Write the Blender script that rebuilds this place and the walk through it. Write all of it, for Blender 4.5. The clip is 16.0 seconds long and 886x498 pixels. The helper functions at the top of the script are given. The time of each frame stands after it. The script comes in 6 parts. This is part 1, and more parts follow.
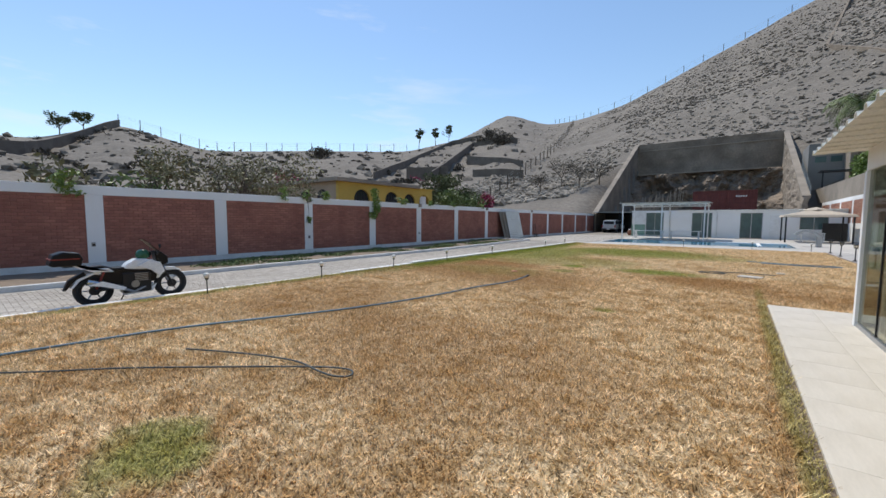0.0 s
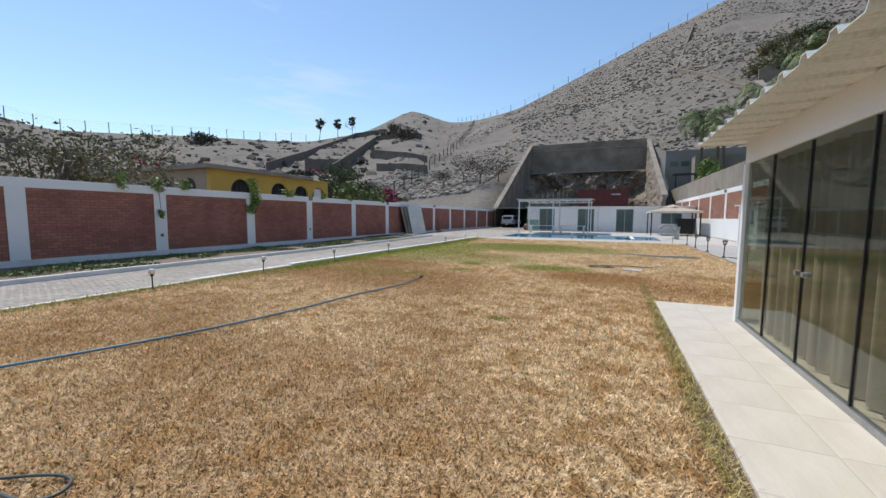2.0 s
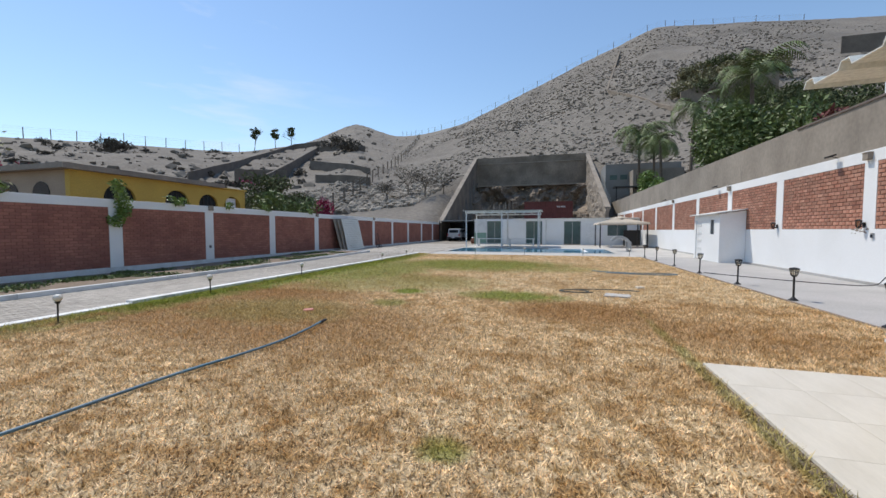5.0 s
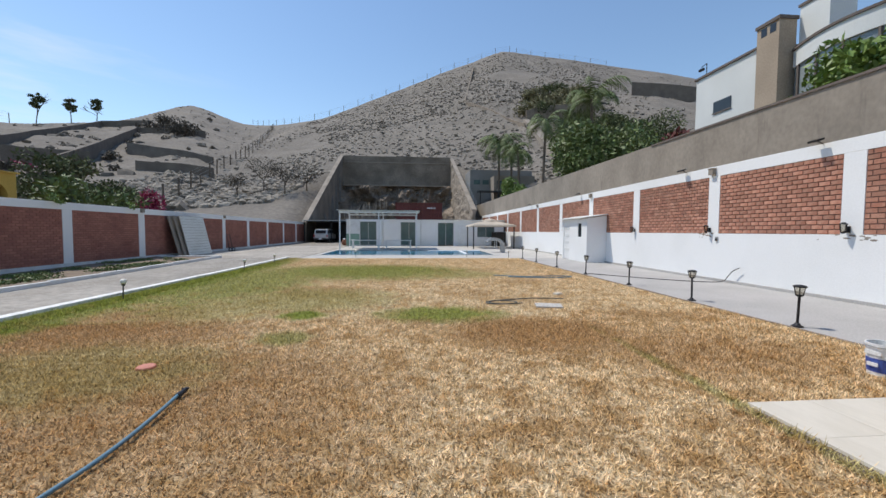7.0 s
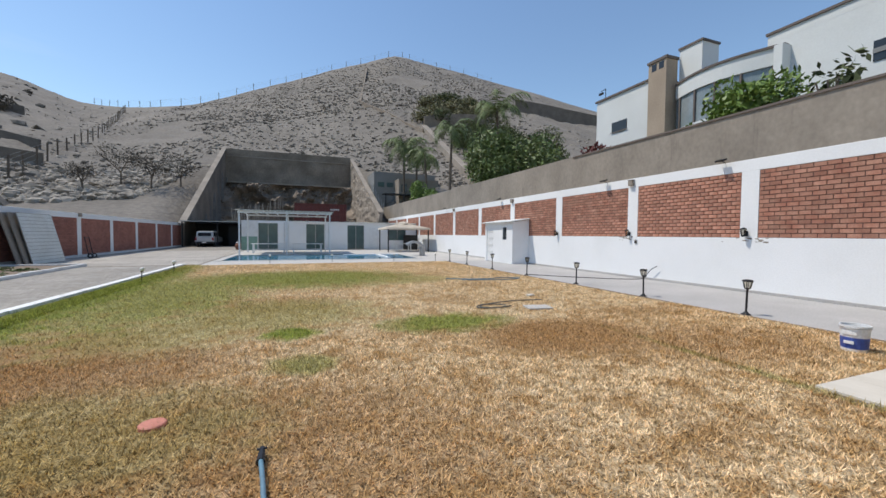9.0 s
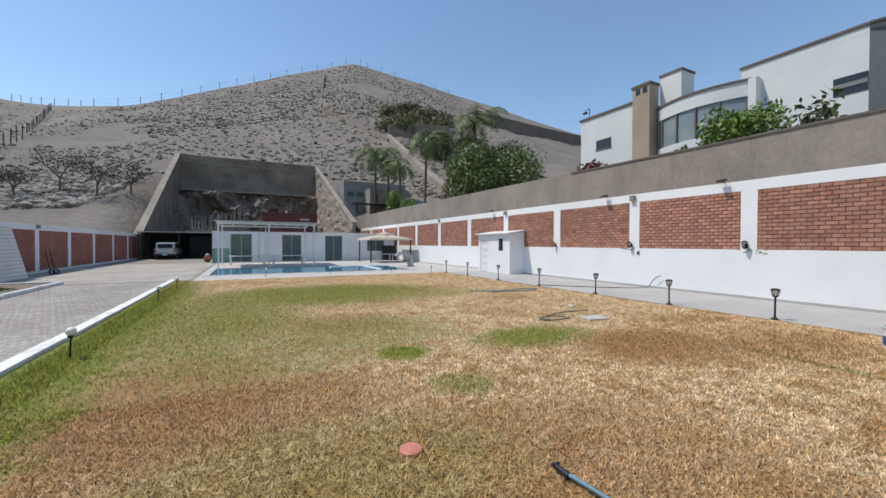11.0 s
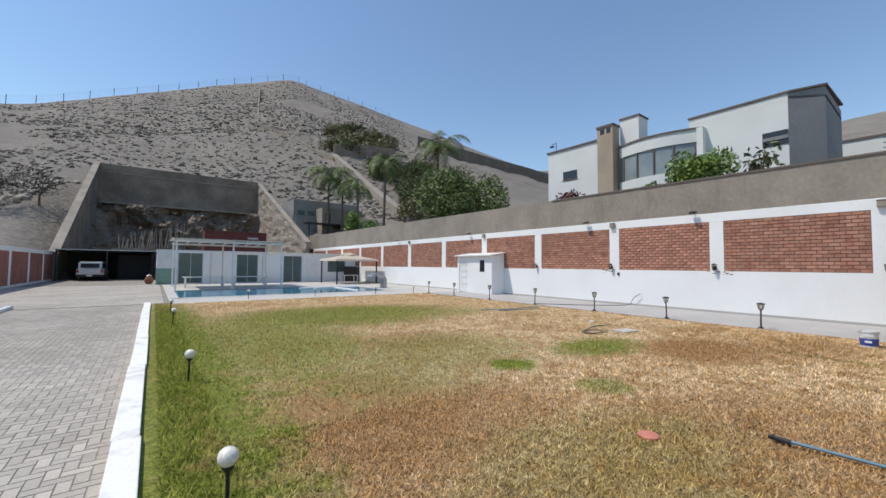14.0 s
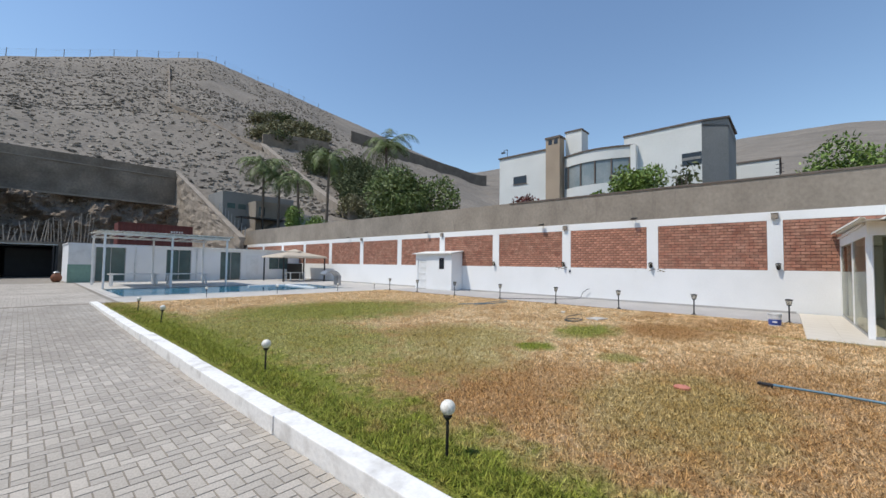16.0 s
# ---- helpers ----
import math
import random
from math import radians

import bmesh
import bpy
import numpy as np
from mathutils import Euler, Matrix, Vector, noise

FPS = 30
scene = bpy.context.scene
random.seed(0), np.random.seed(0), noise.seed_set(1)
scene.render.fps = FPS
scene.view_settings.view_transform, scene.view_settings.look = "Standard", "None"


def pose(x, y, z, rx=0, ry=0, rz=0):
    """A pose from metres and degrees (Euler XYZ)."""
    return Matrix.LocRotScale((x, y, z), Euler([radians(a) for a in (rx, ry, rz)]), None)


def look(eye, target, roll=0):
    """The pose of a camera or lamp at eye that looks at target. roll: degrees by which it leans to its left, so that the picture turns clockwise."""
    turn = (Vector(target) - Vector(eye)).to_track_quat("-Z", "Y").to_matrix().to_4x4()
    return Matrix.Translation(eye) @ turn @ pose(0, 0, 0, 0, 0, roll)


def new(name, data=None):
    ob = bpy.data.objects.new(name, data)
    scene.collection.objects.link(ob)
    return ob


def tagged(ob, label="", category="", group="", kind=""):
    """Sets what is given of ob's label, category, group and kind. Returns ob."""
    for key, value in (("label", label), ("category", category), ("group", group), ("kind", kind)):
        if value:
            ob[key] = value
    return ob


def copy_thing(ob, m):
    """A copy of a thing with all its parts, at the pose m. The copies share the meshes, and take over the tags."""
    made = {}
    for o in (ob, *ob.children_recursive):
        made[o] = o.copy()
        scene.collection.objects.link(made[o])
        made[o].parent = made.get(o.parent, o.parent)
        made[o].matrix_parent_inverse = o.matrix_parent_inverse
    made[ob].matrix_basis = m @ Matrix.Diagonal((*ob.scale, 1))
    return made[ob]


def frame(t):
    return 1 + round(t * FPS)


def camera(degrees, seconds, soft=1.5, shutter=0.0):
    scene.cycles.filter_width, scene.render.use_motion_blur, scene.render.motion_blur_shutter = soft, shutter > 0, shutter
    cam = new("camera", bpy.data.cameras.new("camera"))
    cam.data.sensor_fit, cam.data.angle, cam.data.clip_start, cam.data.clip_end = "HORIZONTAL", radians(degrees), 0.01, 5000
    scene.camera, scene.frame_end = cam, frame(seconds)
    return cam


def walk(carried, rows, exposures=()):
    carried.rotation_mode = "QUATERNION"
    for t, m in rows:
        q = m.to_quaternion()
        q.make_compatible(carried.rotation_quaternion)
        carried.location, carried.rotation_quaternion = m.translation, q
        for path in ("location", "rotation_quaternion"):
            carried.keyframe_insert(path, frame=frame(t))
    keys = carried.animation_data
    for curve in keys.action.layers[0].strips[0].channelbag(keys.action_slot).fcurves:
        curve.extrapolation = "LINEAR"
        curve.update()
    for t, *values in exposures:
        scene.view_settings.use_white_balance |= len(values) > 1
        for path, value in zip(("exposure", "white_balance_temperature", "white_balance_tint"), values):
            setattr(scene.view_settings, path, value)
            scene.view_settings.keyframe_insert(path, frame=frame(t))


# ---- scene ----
cam = camera(98.7, 16.0)
PATH = [
    (0, (-0.196, -0.479, 1.599), (-1.411, 1.102, 1.448), 0.3),
    (0.5, (-0.262, -0.243, 1.58), (-1.465, 1.346, 1.423), 0.2),
    (1, (-0.362, 0.118, 1.578), (-1.491, 1.761, 1.414), 0.1),
    (1.5, (-0.409, 0.525, 1.57), (-1.4, 2.254, 1.401), 0.2),
    (2, (-0.471, 0.951, 1.576), (-1.27, 2.776, 1.404), 0.4),
    (2.5, (-0.619, 1.426, 1.584), (-1.328, 3.288, 1.413), 0.5),
    (3, (-0.728, 1.932, 1.559), (-1.444, 3.794, 1.415), 0.4),
    (3.2, (-0.777, 2.14, 1.566), (-1.497, 4.001, 1.427), 0.4),
    (5.3, (-1.47, 4.483, 1.499), (-1.937, 6.425, 1.406), -0.1),
    (5.5, (-1.606, 4.69, 1.5), (-2.014, 6.645, 1.405), -0.1),
    (6, (-1.944, 5.098, 1.51), (-2.17, 7.083, 1.415), 0.2),
    (6.5, (-2.315, 5.478, 1.55), (-2.351, 7.476, 1.456), 0.2),
    (7, (-2.671, 5.809, 1.561), (-2.505, 7.8, 1.467), 0.3),
    (7.5, (-3.152, 6.061, 1.532), (-2.779, 8.024, 1.45), 0.4),
    (8, (-3.615, 6.29, 1.532), (-3.096, 8.22, 1.457), 0.4),
    (8.5, (-4.062, 6.526, 1.557), (-3.427, 8.421, 1.479), 0.4),
    (9, (-4.569, 6.721, 1.527), (-3.854, 8.587, 1.454), 0.5),
    (11.5, (-7.325, 7.641, 1.7), (-6.363, 9.395, 1.687), 0.1),
    (12, (-7.761, 7.832, 1.682), (-6.763, 9.565, 1.681), 0.1),
    (12.5, (-8.18, 8.001, 1.665), (-7.131, 9.704, 1.668), 0.3),
    (13, (-8.623, 8.149, 1.562), (-7.518, 9.815, 1.641), 0.5),
    (13.5, (-9.082, 8.337, 1.611), (-7.948, 9.982, 1.705), 0.4),
    (14, (-9.499, 8.506, 1.634), (-8.29, 10.097, 1.723), 0.5),
    (14.5, (-9.958, 8.58, 1.513), (-8.65, 10.09, 1.604), 0.6),
    (15, (-10.486, 8.733, 1.489), (-9.083, 10.155, 1.581), 0.7),
    (15.5, (-10.989, 8.986, 1.537), (-9.541, 10.364, 1.624), 0.7),
    (16, (-11.462, 9.248, 1.562), (-9.978, 10.586, 1.646), 0.8),
]
walk(cam, [(t, look(eye, target, roll)) for t, eye, target, roll in PATH])

# ---- world, sun ----
SUN_AZ, SUN_EL = radians(-62), radians(61)
sun_dir = Vector((math.sin(SUN_AZ) * math.cos(SUN_EL), math.cos(SUN_AZ) * math.cos(SUN_EL), math.sin(SUN_EL)))
sun_data = bpy.data.lights.new("sun", "SUN")
sun_data.energy, sun_data.angle, sun_data.color = 3.6, radians(0.55), (1.0, 0.94, 0.845)
sun = new("sun", sun_data)
sun.matrix_world = look(sun_dir * 50, (0, 0, 0))
scene.view_settings.exposure = 0.0

world = bpy.data.worlds.new("sky")
scene.world = world
world.use_nodes = True
wn, wl = world.node_tree.nodes, world.node_tree.links
sky = wn.new("ShaderNodeTexSky")
sky.sky_type = "NISHITA"
sky.sun_disc = False
sky.sun_elevation, sky.sun_rotation = SUN_EL, SUN_AZ
sky.altitude, sky.air_density, sky.dust_density, sky.ozone_density = 0, 1.3, 0.1, 4.0
wtc = wn.new("ShaderNodeTexCoord")
wmap = wn.new("ShaderNodeMapping")
wmap.inputs["Rotation"].default_value = (0, 0, radians(25))
wmap.inputs["Scale"].default_value = (1.2, 2.0, 9.0)
wcl = wn.new("ShaderNodeTexNoise")
wcl.inputs["Scale"].default_value, wcl.inputs["Detail"].default_value, wcl.inputs["Roughness"].default_value = 1.6, 7, 0.55
wcr = wn.new("ShaderNodeValToRGB")
wcr.color_ramp.elements[0].position, wcr.color_ramp.elements[1].position = 0.60, 0.86
wsep = wn.new("ShaderNodeSeparateXYZ")
wside = wn.new("ShaderNodeMapRange")           # thin cloud in the west only
wside.inputs["From Min"].default_value, wside.inputs["From Max"].default_value = -0.35, -0.8
wmul = wn.new("ShaderNodeMath")
wmul.operation = "MULTIPLY"
wmix = wn.new("ShaderNodeMix")
wmix.data_type = "RGBA"
wmix.inputs["B"].default_value = (5.6, 6.0, 6.6, 1)
wl.new(wtc.outputs["Generated"], wmap.inputs["Vector"])
wl.new(wmap.outputs[0], wcl.inputs["Vector"])
wl.new(wcl.outputs["Fac"], wcr.inputs["Fac"])
wl.new(wtc.outputs["Generated"], wsep.inputs[0])
wl.new(wsep.outputs["X"], wside.inputs["Value"])
wl.new(wcr.outputs["Color"], wmul.inputs[0])
wl.new(wside.outputs["Result"], wmul.inputs[1])
wl.new(wmul.outputs[0], wmix.inputs["Factor"])
wl.new(sky.outputs["Color"], wmix.inputs["A"])
wl.new(wmix.outputs["Result"], wn["Background"].inputs["Color"])
wn["Background"].inputs["Strength"].default_value = 0.149


# ---- materials ----
def mat(name, c1, c2=None, rough=0.7, scale=3.0, fine=40.0, bump=0.15, metal=0.0, jitter=0.0, island=0.0, stretch=(1, 1, 1), depth=0.01, spec=0.5, cover=0.5, grain=0.14):
    """A surface of two tones: broad stains, fine grain, a fine relief; jitter varies it from piece to piece."""
    m = bpy.data.materials.new(name)
    m.use_nodes = True
    n, l = m.node_tree.nodes, m.node_tree.links
    b = n["Principled BSDF"]
    b.inputs["Roughness"].default_value, b.inputs["Metallic"].default_value = rough, metal
    b.inputs["Specular IOR Level"].default_value = spec
    if c2 is None:
        c2 = tuple(v * 0.82 for v in c1)
    tc = n.new("ShaderNodeTexCoord")
    mp = n.new("ShaderNodeMapping")
    mp.inputs["Scale"].default_value = stretch
    l.new(tc.outputs["Object"], mp.inputs["Vector"])
    n1, n2 = n.new("ShaderNodeTexNoise"), n.new("ShaderNodeTexNoise")
    n1.inputs["Scale"].default_value, n1.inputs["Detail"].default_value = scale, 5
    n2.inputs["Scale"].default_value, n2.inputs["Detail"].default_value = fine, 3
    l.new(mp.outputs[0], n1.inputs["Vector"])
    l.new(mp.outputs[0], n2.inputs["Vector"])
    r = n.new("ShaderNodeValToRGB")
    r.color_ramp.elements[0].position, r.color_ramp.elements[1].position = cover - 0.18, cover + 0.18
    r.color_ramp.elements[0].color, r.color_ramp.elements[1].color = (*c1, 1), (*c2, 1)
    l.new(n1.outputs["Fac"], r.inputs["Fac"])
    hv = n.new("ShaderNodeHueSaturation")
    v = n.new("ShaderNodeMapRange")
    v.inputs["From Min"].default_value, v.inputs["From Max"].default_value = 0.3, 0.7
    v.inputs["To Min"].default_value, v.inputs["To Max"].default_value = 1 - grain, 1 + grain
    l.new(n2.outputs["Fac"], v.inputs["Value"])
    last = v.outputs["Result"]
    for amount, node, out in ((jitter, "ShaderNodeObjectInfo", "Random"), (island, "ShaderNodeNewGeometry", "Random Per Island")):
        if amount:
            src = n.new(node)
            mr = n.new("ShaderNodeMapRange")
            mr.inputs["To Min"].default_value, mr.inputs["To Max"].default_value = 1 - amount, 1 + amount
            l.new(src.outputs[out], mr.inputs["Value"])
            mm = n.new("ShaderNodeMath")
            mm.operation = "MULTIPLY"
            l.new(last, mm.inputs[0])
            l.new(mr.outputs["Result"], mm.inputs[1])
            last = mm.outputs[0]
    l.new(last, hv.inputs["Value"])
    l.new(r.outputs["Color"], hv.inputs["Color"])
    l.new(hv.outputs["Color"], b.inputs["Base Color"])
    if bump:
        bp = n.new("ShaderNodeBump")
        bp.inputs["Strength"].default_value, bp.inputs["Distance"].default_value = bump, depth
        l.new(n2.outputs["Fac"], bp.inputs["Height"])
        l.new(bp.outputs["Normal"], b.inputs["Normal"])
    return m


def glass(name, tint, rough=0.02, alpha_mix=0.5):
    """A thin tinted pane: part clear, part glossy."""
    m = bpy.data.materials.new(name)
    m.use_nodes = True
    n, l = m.node_tree.nodes, m.node_tree.links
    n.remove(n["Principled BSDF"])
    tr, gl, mx, fr = n.new("ShaderNodeBsdfTransparent"), n.new("ShaderNodeBsdfGlossy"), n.new("ShaderNodeMixShader"), n.new("ShaderNodeLayerWeight")
    tr.inputs["Color"].default_value = (*tint, 1)
    gl.inputs["Roughness"].default_value = rough
    pw, mr = n.new("ShaderNodeMath"), n.new("ShaderNodeMapRange")
    pw.operation = "POWER"
    pw.inputs[1].default_value = 3.0
    mr.inputs["To Min"].default_value, mr.inputs["To Max"].default_value = 0.03 + alpha_mix * 0.1, 0.38
    l.new(fr.outputs["Facing"], pw.inputs[0])
    l.new(pw.outputs[0], mr.inputs["Value"])
    l.new(mr.outputs["Result"], mx.inputs["Fac"])
    l.new(tr.outputs[0], mx.inputs[1])
    l.new(gl.outputs[0], mx.inputs[2])
    l.new(mx.outputs[0], n["Material Output"].inputs["Surface"])
    return m


WHITE = mat("white_wall_paint", (0.82, 0.82, 0.81), (0.74, 0.74, 0.72), 0.75, 0.5, 30, 0.06, cover=0.6, grain=0.03)
WHITE_OLD = mat("worn_white_paint", (0.70, 0.70, 0.68), (0.55, 0.54, 0.51), 0.8, 2.5, 30, 0.2, cover=0.62, grain=0.07)
KERB = mat("chipped_kerb_paint", (0.80, 0.785, 0.75), (0.40, 0.37, 0.33), 0.85, 3.5, 25, 0.4, cover=0.70, grain=0.06)
BRICK = mat("red_clay_brick", (0.48, 0.255, 0.175), (0.37, 0.155, 0.10), 0.9, 3.5, 60, 0.6, jitter=0.22, island=0.22, depth=0.006, grain=0.2)
BRICK_DARK = mat("painted_dark_brick", (0.39, 0.165, 0.12), (0.27, 0.108, 0.08), 0.85, 1.1, 40, 0.4, island=0.16, depth=0.004)
MORTAR = mat("mortar", (0.19, 0.105, 0.08), (0.12, 0.068, 0.052), 0.95, 8, 80, 0.4)
MORTAR_DARK = mat("dark_mortar", (0.30, 0.14, 0.10), (0.22, 0.09, 0.065), 0.95, 8, 80, 0.4)
CONCRETE = mat("grey_render", (0.335, 0.285, 0.23), (0.235, 0.20, 0.162), 0.92, 0.55, 7, 0.3, stretch=(1, 1, 0.7), grain=0.08)
CONCRETE_DARK = mat("shotcrete", (0.275, 0.225, 0.172), (0.165, 0.132, 0.10), 0.95, 0.45, 4, 0.5, depth=0.05)
CEMENT_WALL = mat("stained_cement_render", (0.315, 0.272, 0.222), (0.235, 0.203, 0.166), 0.92, 0.9, 9, 0.4, stretch=(1, 1, 0.8), grain=0.1)


def drips(m, tone, lo, hi):
    """Narrow upright water stains."""
    n, l = m.node_tree.nodes, m.node_tree.links
    b = n["Principled BSDF"]
    old = b.inputs["Base Color"].links[0].from_socket
    tc, mp, nz, mr, mx = (n.new("ShaderNode" + k) for k in ("TexCoord", "Mapping", "TexNoise", "MapRange", "Mix"))
    mp.inputs["Scale"].default_value = (1.0, 1.0, 0.16)
    nz.inputs["Scale"].default_value, nz.inputs["Detail"].default_value, nz.inputs["Roughness"].default_value = 1.7, 6, 0.7
    mr.inputs["From Min"].default_value, mr.inputs["From Max"].default_value, mr.inputs["To Max"].default_value = lo, hi, 0.6
    mx.data_type = "RGBA"
    mx.inputs["B"].default_value = (*tone, 1)
    l.new(tc.outputs["Object"], mp.inputs["Vector"])
    l.new(mp.outputs[0], nz.inputs["Vector"])
    l.new(nz.outputs["Fac"], mr.inputs["Value"])
    l.new(mr.outputs[0], mx.inputs["Factor"])
    l.new(old, mx.inputs["A"])
    l.new(mx.outputs["Result"], b.inputs["Base Color"])


drips(CEMENT_WALL, (0.12, 0.10, 0.085), 0.60, 0.74)
CEMENT = mat("cement_path", (0.44, 0.42, 0.40), (0.37, 0.355, 0.335), 0.9, 0.8, 30, 0.2)
DECK = mat("pale_deck", (0.53, 0.505, 0.465), (0.44, 0.42, 0.385), 0.85, 0.9, 30, 0.2)
PAVER = mat("grey_paver", (0.475, 0.43, 0.372), (0.375, 0.335, 0.283), 0.92, 0.5, 70, 0.3, jitter=0.13, island=0.13, depth=0.004)
SAND = mat("joint_sand", (0.30, 0.265, 0.22), (0.21, 0.185, 0.15), 0.95, 4, 60, 0.4)
PATIO = mat("cream_tile", (0.68, 0.625, 0.535), (0.60, 0.545, 0.455), 0.5, 2.2, 30, 0.03, stretch=(2.2, 0.6, 1), jitter=0.02, grain=0.03)
SOIL = mat("dry_soil", (0.26, 0.20, 0.145), (0.17, 0.13, 0.095), 0.97, 2, 40, 0.8, depth=0.02)
BLACK = mat("black_metal", (0.025, 0.025, 0.027), None, 0.45, 6, 60, 0.1, 0.3)
RUBBER = mat("rubber", (0.022, 0.022, 0.022), None, 0.8, 6, 60, 0.2)
STEEL = mat("grey_steel", (0.42, 0.43, 0.44), None, 0.4, 6, 60, 0.05, 0.8)
CHROME = mat("polished_metal", (0.7, 0.7, 0.7), None, 0.2, 6, 60, 0.0, 1.0)
WHITE_METAL = mat("white_enamel", (0.80, 0.80, 0.79), (0.72, 0.72, 0.70), 0.4, 3, 40, 0.05)
GLOBE = mat("milk_globe", (0.83, 0.80, 0.72), (0.72, 0.68, 0.58), 0.4, 20, 60, 0.05)
# near-black that puts the shade inside the carport into its wall colour
INTERIOR_SHADE = mat("carport_interior_shade", (0.05, 0.05, 0.05), None, 0.9, 2, 20, 0.1)
SHEET = mat("corrugated_sheet", (0.72, 0.72, 0.67), (0.63, 0.63, 0.57), 0.6, 1.2, 30, 0.1)
GLASS = glass("tinted_glass", (0.70, 0.72, 0.67), 0.02, 0.0)
GLASS_GREEN = mat("green_glass", (0.075, 0.13, 0.125), (0.06, 0.10, 0.10), 0.12, 2, 30, 0.0)
WINDOW = mat("dark_window", (0.03, 0.035, 0.04), None, 0.08, 2, 30, 0.0)
HOUSE_WHITE = mat("pale_house_paint", (0.70, 0.71, 0.68), (0.64, 0.65, 0.62), 0.85, 0.6, 20, 0.08, grain=0.03)
HOUSE_GREY = mat("slate_house_paint", (0.25, 0.25, 0.24), (0.215, 0.215, 0.205), 0.85, 0.6, 20, 0.15)
TAN = mat("tan_house_paint", (0.42, 0.33, 0.24), None, 0.85, 0.6, 20, 0.15)
YELLOW = mat("ochre_house_paint", (0.62, 0.42, 0.09), (0.54, 0.36, 0.08), 0.85, 0.8, 20, 0.15)
LEAF = mat("leaf", (0.14, 0.185, 0.05), (0.085, 0.12, 0.032), 0.6, 1.5, 20, 0.0, island=0.4)
LEAF_BRIGHT = mat("bright_leaf", (0.19, 0.27, 0.055), (0.115, 0.18, 0.035), 0.5, 2.5, 20, 0.0, island=0.35)
LEAF_DARK = mat("dark_leaf", (0.115, 0.13, 0.06), (0.075, 0.09, 0.04), 0.8, 0.6, 10, 0.0, island=0.4, spec=0.2)
LEAF_DRY = mat("dry_leaf", (0.21, 0.195, 0.09), (0.145, 0.135, 0.07), 0.7, 0.8, 10, 0.0, island=0.4)
SCRUB = mat("grey_scrub", (0.10, 0.085, 0.065), (0.065, 0.055, 0.042), 0.9, 0.8, 10, 0.0, island=0.35)
MAGENTA = mat("bougainvillea", (0.36, 0.03, 0.09), (0.22, 0.02, 0.07), 0.6, 2, 10, 0.0, island=0.4)
BARK = mat("bark", (0.16, 0.125, 0.095), (0.10, 0.08, 0.06), 0.95, 6, 40, 0.6)
RUST = mat("rust_red_steel", (0.16, 0.042, 0.034), (0.11, 0.03, 0.025), 0.75, 1.2, 20, 0.2, stretch=(1, 1, 3))


# ---- mesh tools ----
def box(bm, x0, y0, z0, x1, y1, z1):
    vs = [bm.verts.new((x, y, z)) for z in (z0, z1) for x, y in ((x0, y0), (x1, y0), (x1, y1), (x0, y1))]
    for q in ((3, 2, 1, 0), (4, 5, 6, 7), (0, 1, 5, 4), (1, 2, 6, 5), (2, 3, 7, 6), (3, 0, 4, 7)):
        bm.faces.new([vs[i] for i in q])
    return bm


def prism(bm, poly, axis, a, b):
    """A flat outline pushed from a to b along an axis (0, 1, 2); the outline's two numbers are the other axes in order."""
    def at(p, v):
        q = list(p)
        q.insert(axis, v)
        return bm.verts.new(q)
    lo, hi = [at(p, a) for p in poly], [at(p, b) for p in poly]
    k = len(poly)
    bm.faces.new(lo)
    bm.faces.new(hi[::-1])
    for i in range(k):
        bm.faces.new((lo[i], hi[i], hi[(i + 1) % k], lo[(i + 1) % k]))
    bmesh.ops.recalc_face_normals(bm, faces=bm.faces)
    return bm


def rod(bm, p0, p1, r0, r1=None, seg=10):
    p0, p1 = Vector(p0), Vector(p1)
    r1 = r0 if r1 is None else r1
    q = (p1 - p0).to_track_quat("Z", "Y")
    rings = []
    for p, r in ((p0, r0), (p1, r1)):
        rings.append([bm.verts.new(p + q @ Vector((r * math.cos(i * math.tau / seg), r * math.sin(i * math.tau / seg), 0))) for i in range(seg)])
    for i in range(seg):
        bm.faces.new((rings[0][i], rings[0][(i + 1) % seg], rings[1][(i + 1) % seg], rings[1][i]))
    bm.faces.new(rings[0][::-1])
    bm.faces.new(rings[1])
    return bm


def turned(bm, prof, seg=16, c=(0, 0, 0)):
    """A profile of (radius, height) turned about the upright axis."""
    rings = [[bm.verts.new((c[0] + r * math.cos(i * math.tau / seg), c[1] + r * math.sin(i * math.tau / seg), c[2] + z)) for i in range(seg)] for r, z in prof]
    for a, b in zip(rings, rings[1:]):
        for i in range(seg):
            bm.faces.new((a[i], a[(i + 1) % seg], b[(i + 1) % seg], b[i]))
    bm.faces.new(rings[0][::-1])
    bm.faces.new(rings[-1])
    return bm


def ring(bm, c, big, small, axis="y", seg=28, sub=8, flat=1.0):
    vs = []
    for i in range(seg):
        a = i * math.tau / seg
        row = []
        for j in range(sub):
            b = j * math.tau / sub
            r, w = big + small * math.cos(b), small * flat * math.sin(b)
            p = (r * math.cos(a), w, r * math.sin(a)) if axis == "y" else (r * math.cos(a), r * math.sin(a), w)
            row.append(bm.verts.new(Vector(c) + Vector(p)))
        vs.append(row)
    for i in range(seg):
        for j in range(sub):
            bm.faces.new((vs[i][j], vs[(i + 1) % seg][j], vs[(i + 1) % seg][(j + 1) % sub], vs[i][(j + 1) % sub]))
    bmesh.ops.recalc_face_normals(bm, faces=bm.faces)
    return bm


def B():
    return bmesh.new()


